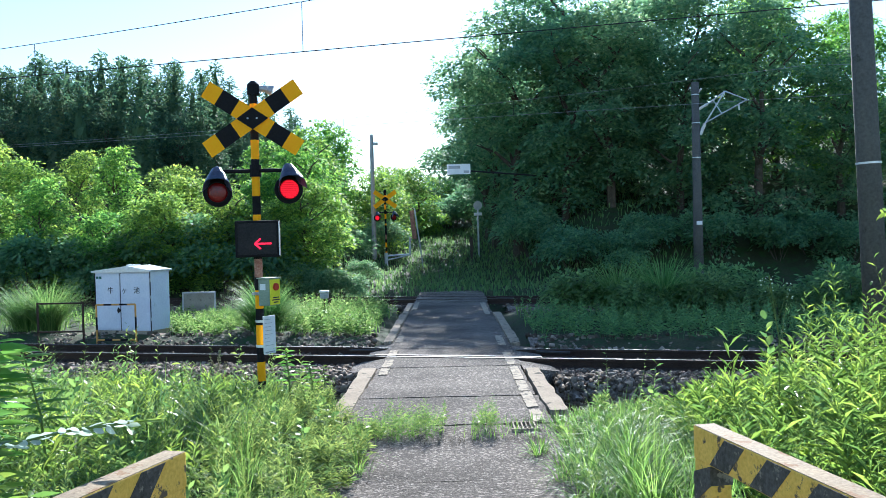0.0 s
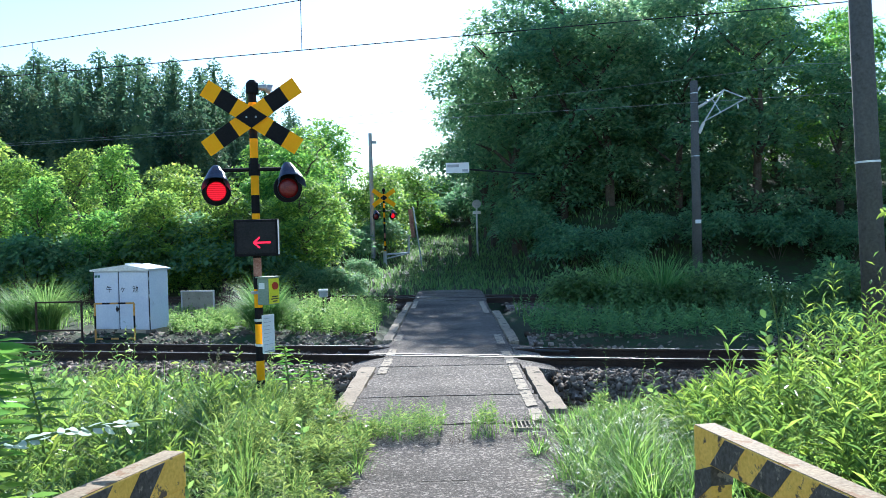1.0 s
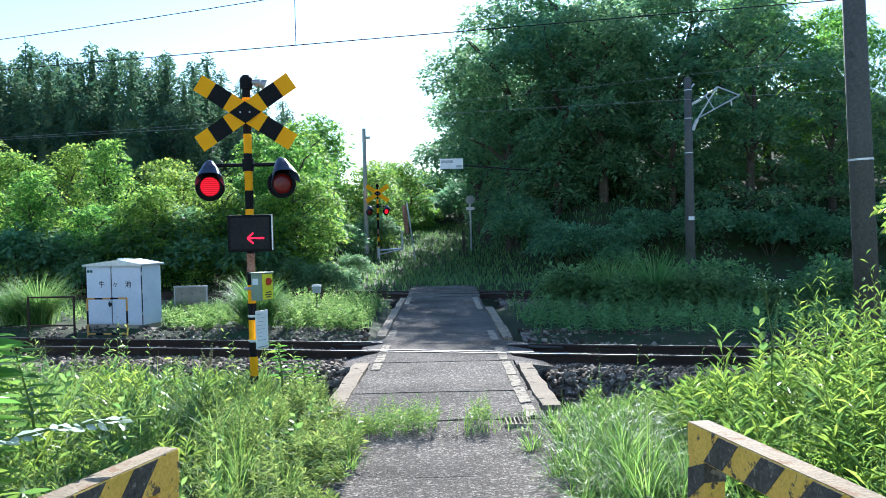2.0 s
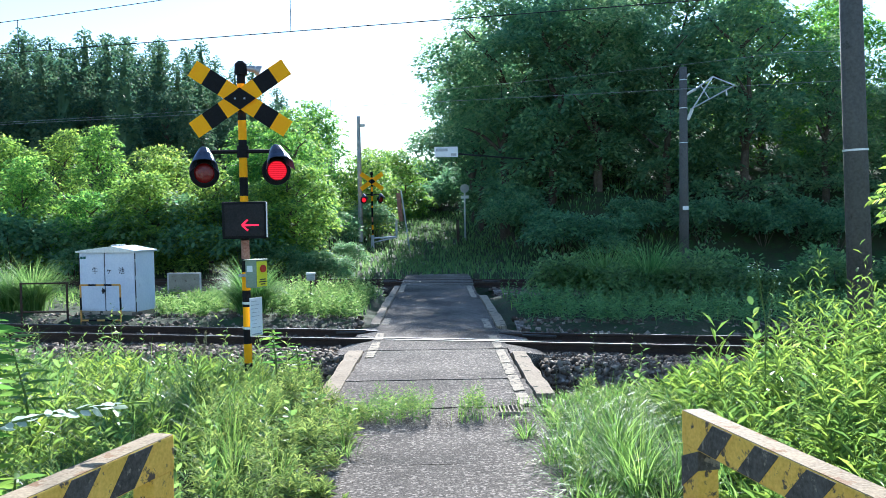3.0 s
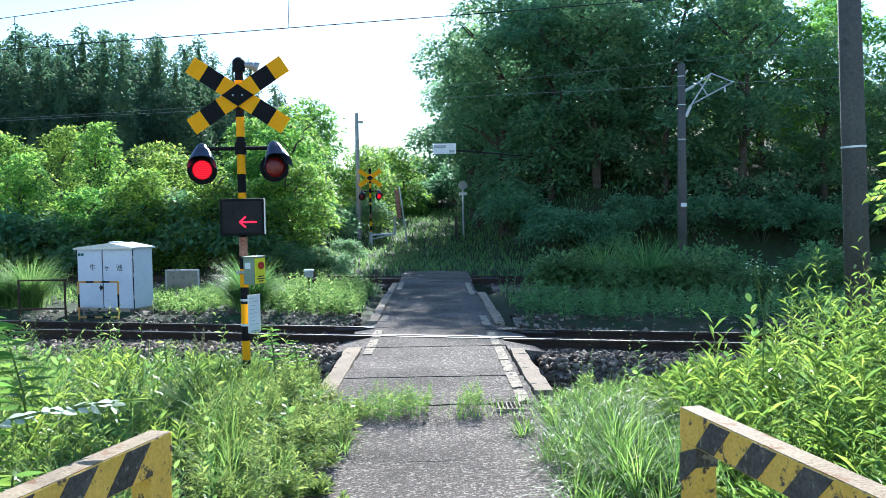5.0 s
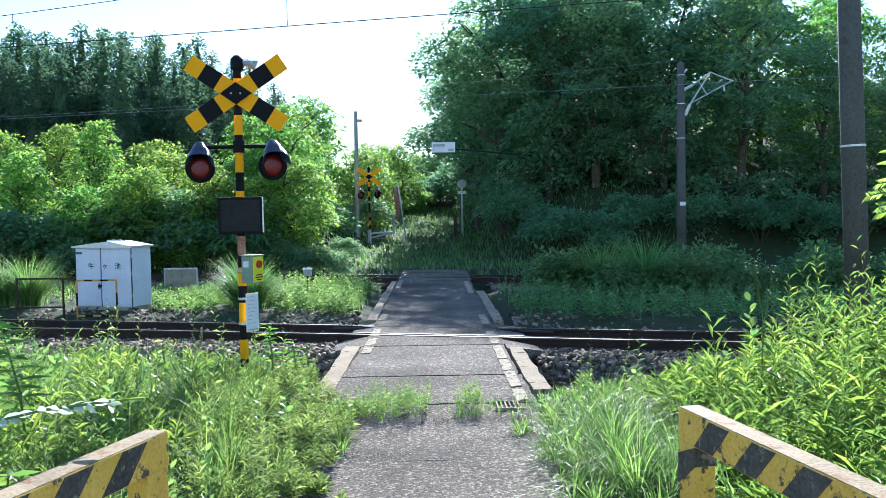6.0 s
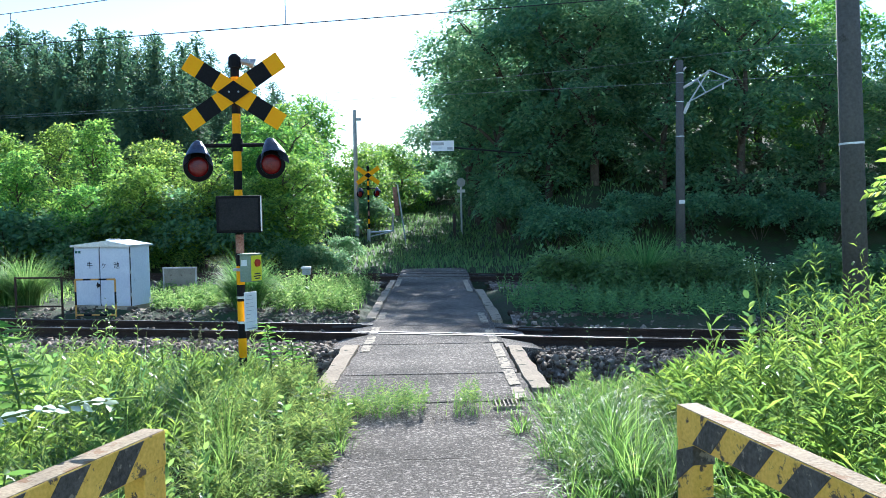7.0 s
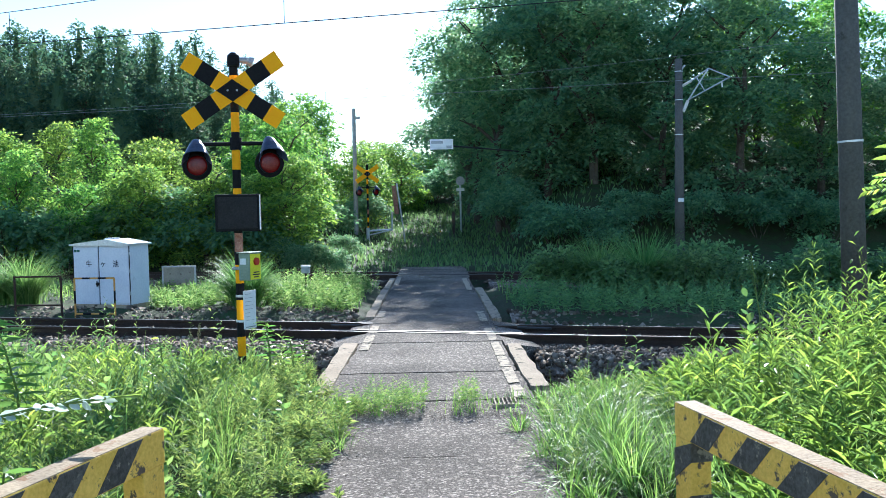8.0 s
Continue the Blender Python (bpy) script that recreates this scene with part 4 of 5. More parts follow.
def middle_shrubs():
    rng = random.Random(5)
    kinds = [make_shrub(71, 1.25, 0.95, 3600, 0.13, L_shade, "low shaded green shrub between the tracks", "low_shrub"), make_shrub(72, 1.05, 0.9, 3600, 0.13, L_shade, "low leafy shrub between the tracks", "low_shrub")]
    for i, (x, y, s) in enumerate([(2.7, 18.4, 0.85), (3.9, 17.5, 0.82), (5.2, 17.4, 0.78), (6.5, 17.0, 0.68), (7.8, 16.4, 0.85), (9.1, 16, 0.8), (10.5, 16, 0.85), (6.0, 18.6, 1.0), (8.2, 18.2, 0.9), (10.4, 18, 0.95), (12, 17, 1.1)]):
        tagged(plant(kinds, i, x, y, s, rng.uniform(0, 360)), group="shrubs between the tracks")


middle_shrubs()


# ---------------------------------------------------------------- crossing signals
def disc(bm, c, r, y0, y1, seg=24, r2=None, mat=0):
    return rod(bm, (c[0], y0, c[1]), (c[0], y1, c[1]), r, r2, seg, mat)


def make_lamp(parent, x, z, turn, name="lamp"):
    """Round lamp on a dark target with a long hood; its light unit sits in the housing and comes forward to the lens."""
    lamp = empty(name, pose(x, -0.11, z, 0, 0, turn))
    lamp.parent = parent
    bm = bmesh.new()
    rod(bm, (0, 0.02, 0), (0, 0.0, 0), 0.155, 0.15, 28)
    rod(bm, (0, 0.17, 0), (0, 0.02, 0), 0.09, 0.115, 20)
    part("target", bm, M_black, lamp, smooth=False)
    bm = bmesh.new()
    seg = 28
    for r0, y0, r1, y1 in ((0.118, 0.0, 0.122, -0.04), (0.122, -0.04, 0.108, -0.04), (0.108, -0.04, 0.105, -0.012)):
        A = [bm.verts.new((r0 * math.cos(i * 2 * math.pi / seg), y0, r0 * math.sin(i * 2 * math.pi / seg))) for i in range(seg)]
        B = [bm.verts.new((r1 * math.cos(i * 2 * math.pi / seg), y1, r1 * math.sin(i * 2 * math.pi / seg))) for i in range(seg)]
        for i in range(seg):
            bm.faces.new((A[i], A[(i + 1) % seg], B[(i + 1) % seg], B[i]))
    part("rim", bm, M_black, lamp)
    bm = bmesh.new()
    rings = 5
    prev = None
    for k in range(rings + 1):
        r = 0.106 * math.cos(k / rings * math.pi / 2 * 0.98)
        y = -0.006 - 0.016 * math.sin(k / rings * math.pi / 2)
        cur = [bm.verts.new((r * math.cos(i * 2 * math.pi / seg), y, r * math.sin(i * 2 * math.pi / seg))) for i in range(seg)]
        if prev:
            for i in range(seg):
                bm.faces.new((prev[i], prev[(i + 1) % seg], cur[(i + 1) % seg], cur[i]))
        prev = cur
    part("lens", bm, M_lens_off, lamp, "dark red unlit lens", True)
    bm = bmesh.new()
    # hood: an arched roof that slopes down and out over the lens
    rows = []
    for y, rx, z0, rz in ((0.03, 0.055, 0.13, 0.155), (0.0, 0.078, 0.11, 0.17), (-0.09, 0.115, 0.07, 0.155), (-0.20, 0.145, 0.03, 0.11)):
        rows.append([bm.verts.new((rx * (1 if abs(math.cos(a)) < 0.98 else 1.05) * math.copysign(abs(math.cos(a)) ** 0.75, math.cos(a)), y, z0 + rz * math.sin(a) ** 0.8 if 0 < k < 12 else z0 - 0.03)) for k, a in enumerate(i * math.pi / 12 for i in range(13))])
    for a, b in zip(rows, rows[1:]):
        for k in range(12):
            bm.faces.new((a[k], a[k + 1], b[k + 1], b[k]))
    bm.faces.new(rows[0])
    bmesh.ops.recalc_face_normals(bm, faces=bm.faces[:])
    bmesh.ops.solidify(bm, geom=bm.faces[:], thickness=0.005)
    part("hood", bm, M_hood, lamp, "blue-black metal lamp hood")
    bm = bmesh.new()
    rod(bm, (0, 0, 0), (0, -0.008, 0), 0.102, 0.098, 28)
    for i in range(-4, 5):
        w = math.sqrt(max(0, 0.095 ** 2 - (i * 0.021) ** 2))
        box(bm, -w, -0.0115, i * 0.021 - 0.006, w, -0.008, i * 0.021 + 0.006, 0.002)
    for f in bm.faces:
        if f.calc_center_median().y < -0.0082:
            f.material_index = 1
    unit_ob = part("light_unit", bm, (M_lens_on, M_lens_bright), lamp, "glowing red light")
    return unit_ob


def make_signal(m, near=True):
    sg = empty("crossing_signal", m, "yellow and black level crossing signal with crossbuck and red lamps", "crossing signal", "crossing signals")
    # striped post in painted bands
    bands = [(-0.4, 0.29, 0), (0.29, 0.5, 1), (0.5, 0.68, 0), (0.68, 0.9, 1), (0.9, 1.08, 0), (1.08, 1.28, 1), (1.28, 1.42, 0), (1.42, 1.62, 2), (1.62, 2.02, 0), (2.02, 2.10, 1), (2.10, 2.30, 0), (2.30, 2.51, 1), (2.51, 2.70, 0), (2.70, 2.91, 1), (2.91, 3.03, 0), (3.03, 3.30, 1), (3.30, 3.42, 0)]
    for a, b, k in bands:
        bm = bmesh.new()
        rod(bm, (0, 0, a), (0, 0, b), 0.0445, None, 16)
        part("post_band", bm, (M_black, M_yellow, M_rust)[k], sg)
    # cap and bell
    bm = bmesh.new()
    rod(bm, (0, 0, 3.40), (0, 0, 3.51), 0.068, 0.066, 16)
    rod(bm, (0, 0, 3.51), (0, 0, 3.545), 0.066, 0.03, 16)
    part("cap", bm, M_black, sg)
    if near:
        bm = bmesh.new()
        rod(bm, (0.05, 0.02, 3.47), (0.15, 0.03, 3.46), 0.03, 0.04, 10)
        rod(bm, (0.15, 0.03, 3.46), (0.20, 0.04, 3.44), 0.045, 0.06, 14)
        part("bell_horn", bm, M_grey, sg, "grey alarm horn")
    # crossbuck
    for s, y in ((1, -0.062), (-1, -0.070)):
        arm = empty("crossbuck_arm", pose(0, y, 3.135, 0, 33.5 * s, 0))
        arm.parent = sg
        for a, b, k in ((-0.60, -0.43, 1), (-0.43, -0.225, 0), (-0.225, 0.225, 1), (0.225, 0.43, 0), (0.43, 0.60, 1)):
            bm = bmesh.new()
            box(bm, a, -0.003, -0.095, b, 0.003, 0.095)
            part("stripe", bm, M_yellow if k or not near else M_black, arm)
    bm = bmesh.new()
    plate(bm, ((0, 3.253), (0.172, 3.135), (0, 3.017), (-0.172, 3.135)), -0.084, -0.076)
    part("centre_plate", bm, M_black, sg)
    bm = bmesh.new()
    for bx in (-0.05, 0.05):
        rod(bm, (bx, -0.09, 3.135), (bx, -0.083, 3.135), 0.011, None, 8)
    box(bm, -0.07, -0.06, 3.10, 0.07, -0.035, 3.17, 0.004)
    part("clamp", bm, M_grey, sg)
    # lamp arm
    bm = bmesh.new()
    rod(bm, (-0.40, -0.02, 2.575), (0.40, -0.02, 2.575), 0.021, None, 10)
    rod(bm, (0, 0, 2.51), (0, 0, 2.64), 0.062, None, 14)
    for s in (-1, 1):
        rod(bm, (0.385 * s, -0.02, 2.575), (0.385 * s, -0.03, 2.42), 0.02, None, 8)
    part("lamp_arm", bm, M_black, sg)
    la = make_lamp(sg, -0.39, 2.345, 14)
    lb = make_lamp(sg, 0.38, 2.36, 22)
    out = [la, lb]
    if near:
        # train direction indicator
        ind = empty("direction_indicator", pose(0.02, -0.075, 1.84, 0, 0, 5))
        ind.parent = sg
        bm = bmesh.new()
        box(bm, -0.235, -0.05, -0.20, 0.235, 0.08, 0.195, 0.012)
        part("housing", bm, M_black, ind)
        bm = bmesh.new()
        box(bm, -0.205, -0.056, -0.17, 0.205, -0.046, 0.165, 0.003)
        part("dark_glass", bm, M_seam, ind)
        # the sun's glint on the housing edge, put in as a white strip
        bm = bmesh.new()
        box(bm, 0.231, -0.070, -0.185, 0.240, -0.045, 0.185, 0.002)
        part("glint_strip", bm, M_sign, ind, "sun glint on the housing edge, made as a pale strip")
        bm = bmesh.new()
        box(bm, -0.03, -0.004, -0.010, 0.142, 0, 0.010, 0.002)
        for s in (-1, 1):
            box(bm, 0, -0.004, -0.010, 0.085, 0, 0.010, 0.002, pose(-0.036, 0, 0, 0, -42 * s, 0))
        out.append(part("arrow_light", bm, M_arrow, ind, "glowing red arrow pointing aside"))
        # emergency button
        bb = empty("emergency_button", pose(0.135, -0.11, 1.27, 0, 0, -24))
        bb.parent = sg
        bm = bmesh.new()
        box(bm, -0.07, -0.10, -0.15, 0.07, 0.09, 0.14, 0.012)
        box(bm, -0.085, -0.115, 0.14, 0.085, 0.105, 0.15, 0.004)
        part("box", bm, M_button_box, bb, "grey-green metal box")
        bm = bmesh.new()
        box(bm, 0.068, -0.09, -0.14, 0.082, 0.08, 0.13, 0.004)
        plate_ob = part("yellow_panel", bm, M_bright_yellow, bb, "bright yellow panel")
        bm = bmesh.new()
        rod(bm, (0.08, -0.005, 0.05), (0.105, -0.005, 0.05), 0.042, 0.038, 18)
        part("button", bm, M_red, bb, "red push button")
        bm = bmesh.new()
        for i, w in enumerate((0.10, 0.13, 0.08)):
            box(bm, 0.0815, -w / 2, -0.07 - i * 0.025, 0.0845, w / 2, -0.058 - i * 0.025)
        tagged(part("caption_bars", bm, M_ink, bb), kind="stuff")
        bm = bmesh.new()
        box(bm, -0.045, -0.105, 0.02, 0.025, -0.099, 0.085)
        part("plate", bm, M_sign, bb)
        bm = bmesh.new()
        box(bm, -0.06, -0.10, 1.23, 0.14, -0.03, 1.26, 0.004)
        part("bracket", bm, M_grey, sg)
        # notice board
        nb = empty("notice_board", pose(0.11, -0.06, 0.80, 0, 0, 58))
        nb.parent = sg
        bm = bmesh.new()
        box(bm, -0.095, -0.012, -0.205, 0.085, 0.0, 0.205, 0.003)
        part("board", bm, M_sign, nb, "white notice board")
        bm = bmesh.new()
        rr = random.Random(3)
        for i in range(8):
            w = rr.uniform(0.07, 0.14)
            box(bm, -0.08, -0.015, 0.165 - i * 0.04, -0.08 + w, -0.0125, 0.169 - i * 0.04)
        box(bm, -0.075, -0.015, -0.19, 0.065, -0.0125, -0.18)
        tagged(part("text_bars", bm, M_grey, nb), kind="stuff")
        for z in (0.66, 0.93):
            bm = bmesh.new()
            rod(bm, (0, 0, z), (0, 0, z + 0.025), 0.05, None, 14)
            box(bm, -0.01, -0.06, z, 0.12, -0.035, z + 0.025)
            part("strap", bm, M_silver, sg)
    return sg, out


near_signal, near_lights = make_signal(pose(-2.09, 9.2, 0.0))
far_signal, far_lights = make_signal(pose(-2.95, 39.2, 0.18, 0, 0, 8) @ Matrix.Diagonal((1.0, 1.0, 1.08, 1)), False)


# ---------------------------------------------------------------- relay cabinet and trackside things
def text_mesh(body, size, depth=0.002):
    cu = bpy.data.curves.new("lettering", "FONT")
    cu.body, cu.size, cu.extrude, cu.align_x, cu.align_y = body, size, depth, "CENTER", "CENTER"
    tmp = bpy.data.objects.new("lettering", cu)
    scene.collection.objects.link(tmp)
    me = bpy.data.meshes.new_from_object(tmp.evaluated_get(bpy.context.evaluated_depsgraph_get()))
    bpy.data.objects.remove(tmp)
    return me


def build_cabinet():
    cb = empty("relay_cabinet", pose(-7.40, 17.55, -0.06, 0, 0, -17), "pale blue-grey steel relay cabinet with double doors", "cabinet")
    W, D, H = 1.36, 0.62, 1.30
    bm = bmesh.new()
    box(bm, 0, 0, 0.10, W, D, H, 0.01)
    part("body", bm, M_cabinet, cb)
    bm = bmesh.new()
    box(bm, -0.02, -0.02, -0.35, W + 0.02, D + 0.02, 0.10, 0.01)
    part("plinth", bm, M_concrete, cb)
    for a, b in ((0.03, 0.62), (0.645, W - 0.02)):
        bm = bmesh.new()
        box(bm, a, -0.022, 0.13, b, -0.002, H - 0.03, 0.006)
        part("door", bm, M_cabinet, cb)
    for x in (0.0, 0.626, W - 0.014):
        bm = bmesh.new()
        box(bm, x, -0.012, 0.10, x + 0.014, 0.0, H - 0.01)
        part("seam", bm, M_seam, cb)
    bm = bmesh.new()
    prof = ((-0.035, H), (-0.035, H + 0.035), (W * 0.62, H + 0.13), (W + 0.035, H + 0.035), (W + 0.035, H))
    plate(bm, prof, -0.07, D + 0.07)
    part("roof", bm, M_silver, cb, "pale pitched metal roof")
    bm = bmesh.new()
    box(bm, W * 0.45, D * 0.35, H + 0.11, W * 0.62, D * 0.65, H + 0.15, 0.008)
    part("vent", bm, M_sign, cb)
    bm = bmesh.new()
    rod(bm, (0.60, -0.022, 0.52), (0.60, -0.05, 0.52), 0.035, None, 14)
    box(bm, 0.59, -0.06, 0.46, 0.61, -0.045, 0.58, 0.003)
    part("handle", bm, M_seam, cb)
    for body, x in (("牛", 0.40), ("ヶ", 0.74), ("池", 1.04)):
        me = text_mesh(body, 0.15)
        me.materials.append(M_ink)
        ob = new("letter", me)
        ob.parent = cb
        ob.matrix_basis = pose(x, -0.026, 0.92, 90, 0, 0)
    bm = bmesh.new()
    for a, b, c, d in ((0.05, 1.17, 0.11, 1.22), (0.125, 1.17, 0.185, 1.22)):
        box(bm, a, -0.026, b, c, -0.0225, d)
    part("emblem_bars", bm, M_green_ink, cb)
    for z in (0.3, 0.75, 1.1):
        bm = bmesh.new()
        rod(bm, (W + 0.004, -0.01, z), (W + 0.004, -0.01, z + 0.07), 0.012, None, 8)
        part("hinge", bm, M_silver, cb)


build_cabinet()


def build_striped_frame():
    fr = empty("pipe_barrier", pose(-6.97, 16.55, -0.1, 0, 0, -8), "small orange and black striped pipe guard frame", "guard rail")
    for x in (0.0, 0.82):
        for a, b, k in ((0.0, 0.25, 0), (0.25, 0.5, 1), (0.5, 0.74, 0)):
            bm = bmesh.new()
            rod(bm, (x, 0, a - (0.2 if a == 0 else 0)), (x, 0, b), 0.018, None, 10)
            part("post_band", bm, M_black if k else M_orange, fr)
    for z in (0.74, 0.05):
        for i in range(5):
            bm = bmesh.new()
            rod(bm, (i * 0.164, 0, z), ((i + 1) * 0.164, 0, z), 0.018, None, 10)
            part("rail_band", bm, M_black if i % 2 else M_orange, fr)


build_striped_frame()


def build_dark_frame():
    fr = empty("pipe_fence", pose(-8.2, 16.7, -0.1, 0, 0, -6), "dark weathered pipe fence beside the track", "fence")
    for x in (0.0, 0.95):
        bm = bmesh.new()
        rod(bm, (x, 0, -0.2), (x, 0, 0.8), 0.022, None, 10)
        part("post", bm, M_rail, fr)
    for z in (0.78, 0.22):
        bm = bmesh.new()
        rod(bm, (0, 0, z), (0.95, 0, z), 0.017, None, 10)
        part("rail", bm, M_rail, fr)


build_dark_frame()


def build_panel():
    fr = empty("trackside_board", pose(-6.75, 21.2, -0.35, 0, 0, -6), "weathered grey mesh panel on two posts", "panel")
    for x in (0.02, 0.85):
        bm = bmesh.new()
        box(bm, x - 0.02, -0.02, -0.1, x + 0.02, 0.02, 0.92, 0.004)
        part("post", bm, M_grey, fr)
    bm = bmesh.new()
    box(bm, 0.04, -0.015, 0.45, 0.83, 0.015, 0.89, 0.004)
    part("board", bm, M_board, fr)
    bm = bmesh.new()
    box(bm, 0.0, -0.03, 0.89, 0.87, 0.03, 0.925, 0.004)
    part("top_rail", bm, M_grey, fr)


build_panel()


def build_marker():
    mk = empty("marker_post", pose(-2.7, 18.0, -0.35), "thin dark post with a small pale box on top", "post")
    bm = bmesh.new()
    rod(bm, (0, 0, -0.1), (0, 0, 0.92), 0.02, None, 8)
    part("post", bm, M_rail, mk)
    bm = bmesh.new()
    box(bm, -0.085, -0.06, 0.90, 0.085, 0.06, 1.03, 0.008)
    part("box", bm, M_grey, mk)
    bm = bmesh.new()
    box(bm, -0.095, -0.07, 1.03, 0.095, 0.07, 1.07, 0.006)
    part("lid", bm, M_sign, mk)


build_marker()


# ---------------------------------------------------------------- masts and wires
def mast(x, y, z0, z1, r0, r1, label, bands=()):
    ms = empty("catenary_mast", pose(x, y, z0), label, "mast", "catenary masts")
    bm = bmesh.new()
    rod(bm, (0, 0, -0.5), (0, 0, z1 - z0), r0, r1, 28)
    part("pole", bm, M_pole, ms, smooth=True)
    for z in bands:
        bm = bmesh.new()
        r = r0 + (r1 - r0) * (z - z0) / (z1 - z0)
        rod(bm, (0, 0, z - z0 - 0.012), (0, 0, z - z0 + 0.012), r + 0.008, None, 28)
        part("band", bm, M_silver, ms)
    return ms


big = mast(5.22, 10.4, -0.1, 7.2, 0.15, 0.12, "thick grey concrete catenary mast by the track", (2.57,))
big.rotation_euler = (0, radians(-1.9), 0)
m2 = mast(7.95, 27.2, -0.2, 6.5, 0.165, 0.115, "slim concrete catenary mast with a bracket arm", (6.1, 5.2, 4.1))
bm = bmesh.new()
box(bm, -0.10, -0.22, 2.15, 0.08, -0.19, 2.27, 0.004)
part("plate", bm, M_sign, m2)


def bracket(parent, pts, mats):
    for a, b, r, k, nm in pts:
        bm = bmesh.new()
        rod(bm, a, b, r, None, 8)
        part(nm, bm, mats[k], parent)


bracket(m2, (((0.12, -0.05, 5.02), (0.26, -0.1, 5.36), 0.055, 1, "insulator"), ((0.26, -0.1, 5.36), (0.85, -0.3, 6.34), 0.024, 0, "strut"), ((0.1, -0.03, 5.84), (0.36, -0.12, 5.98), 0.045, 1, "insulator"), ((0.36, -0.12, 5.98), (0.85, -0.3, 6.34), 0.022, 0, "top_tube"),
             ((0.85, -0.3, 6.34), (1.45, -0.55, 6.02), 0.02, 0, "outer_tube"), ((1.45, -0.55, 6.02), (0.26, -0.1, 5.38), 0.022, 0, "lower_tube"), ((0.5, -0.15, 6.12), (0.76, -0.27, 5.62), 0.016, 0, "tie"), ((1.22, -0.45, 5.9), (1.24, -0.45, 5.72), 0.028, 1, "clip"), ((0.1, 0, 6.38), (0.2, 0, 6.5), 0.03, 1, "top_insulator")), (M_silver, M_ceramic))
tm = empty("utility_pole", pose(-3.6, 40.3, 0.2), "slender grey utility pole with a small fitting", "pole")
bm = bmesh.new()
rod(bm, (0, 0, -0.5), (0, 0, 6.5), 0.12, 0.085, 14)
part("pole", bm, M_grey, tm)
bm = bmesh.new()
box(bm, 0.09, -0.1, 6.0, 0.3, 0.08, 6.12, 0.01)
part("fitting", bm, M_grey, tm)


def wire(name, a, b, sag, r, label, n=24, drops=(), mat=None):
    w = empty(name, pose(0, 0, 0), label, "wire", "overhead wires")
    a, b = Vector(a), Vector(b)
    bm = bmesh.new()
    prev = None
    side = (b - a).normalized().cross(Vector((0, 0, 1)))
    for i in range(n + 1):
        t = i / n
        p = a.lerp(b, t) - Vector((0, 0, sag * 4 * t * (1 - t)))
        cur = [bm.verts.new(p + (side * math.cos(k * 1.2566) + Vector((0, 0, math.sin(k * 1.2566)))) * r) for k in range(5)]
        if prev is not None:
            for k in range(5):
                bm.faces.new((prev[k], prev[(k + 1) % 5], cur[(k + 1) % 5], cur[k]))
        prev = cur
    part("strand", bm, mat or M_wire, w)
    for t, h in drops:
        p = a.lerp(b, t) - Vector((0, 0, sag * 4 * t * (1 - t)))
        bm = bmesh.new()
        rod(bm, p, p - Vector((0, 0, h)), 0.006, None, 5)
        part("dropper", bm, M_wire, w)
    return w


def on_track(x, off, near):
    return track_y(x, near) + off / COSA


# far wires get a lighter grey in place of the sunlight on them
for near, zc, zm, sag, x0 in ((True, 4.86, 6.22, 1.0, 5.2), (False, 5.18, 6.0, 0.75, 9.4)):
    ya, yb = on_track(-40, 0.57, near), on_track(32, 0.57, near)
    wire("contact_wire", (-40, ya, zc), (32, yb, zc), 0.0, 0.008 if near else 0.006, "thin overhead contact wire above the track", 24, (), None if near else M_grey)
    for a, b in ((x0 - 45, x0), (x0, x0 + 45)):
        t_of = [(x0 - 7.5 - 5.0 * k - a) / 45 for k in range(7)] if b == x0 else []
        drops = [(t, zm - sag * 4 * t * (1 - t) - zc) for t in t_of if t > 0]
        wire("messenger_wire", (a, on_track(a, 0.57, near), zm), (b, on_track(b, 0.57, near), zm), sag, 0.007 if near else 0.005, "thin sagging messenger wire with droppers", 40, drops, None if near else M_grey)


def build_far_sign():
    sg = empty("hanging_sign", pose(-0.03, 30.0, 4.33, 0, 0, 0), "white rectangular sign with two dark lines of writing", "sign")
    bm = bmesh.new()
    box(bm, 0, -0.015, -0.36, 0.82, 0.015, 0.0, 0.006)
    part("board", bm, M_sign, sg)
    bm = bmesh.new()
    box(bm, 0.05, -0.02, -0.16, 0.46, -0.0155, -0.06)
    box(bm, 0.58, -0.02, -0.32, 0.77, -0.0155, -0.23)
    tagged(part("text_bars", bm, M_grey, sg), kind="stuff")
    bm = bmesh.new()
    rod(bm, (0.1, 0.03, -0.18), (4.4, 5.4, -0.18), 0.03, None, 8)
    part("support_bar", bm, M_wire, sg)


build_far_sign()


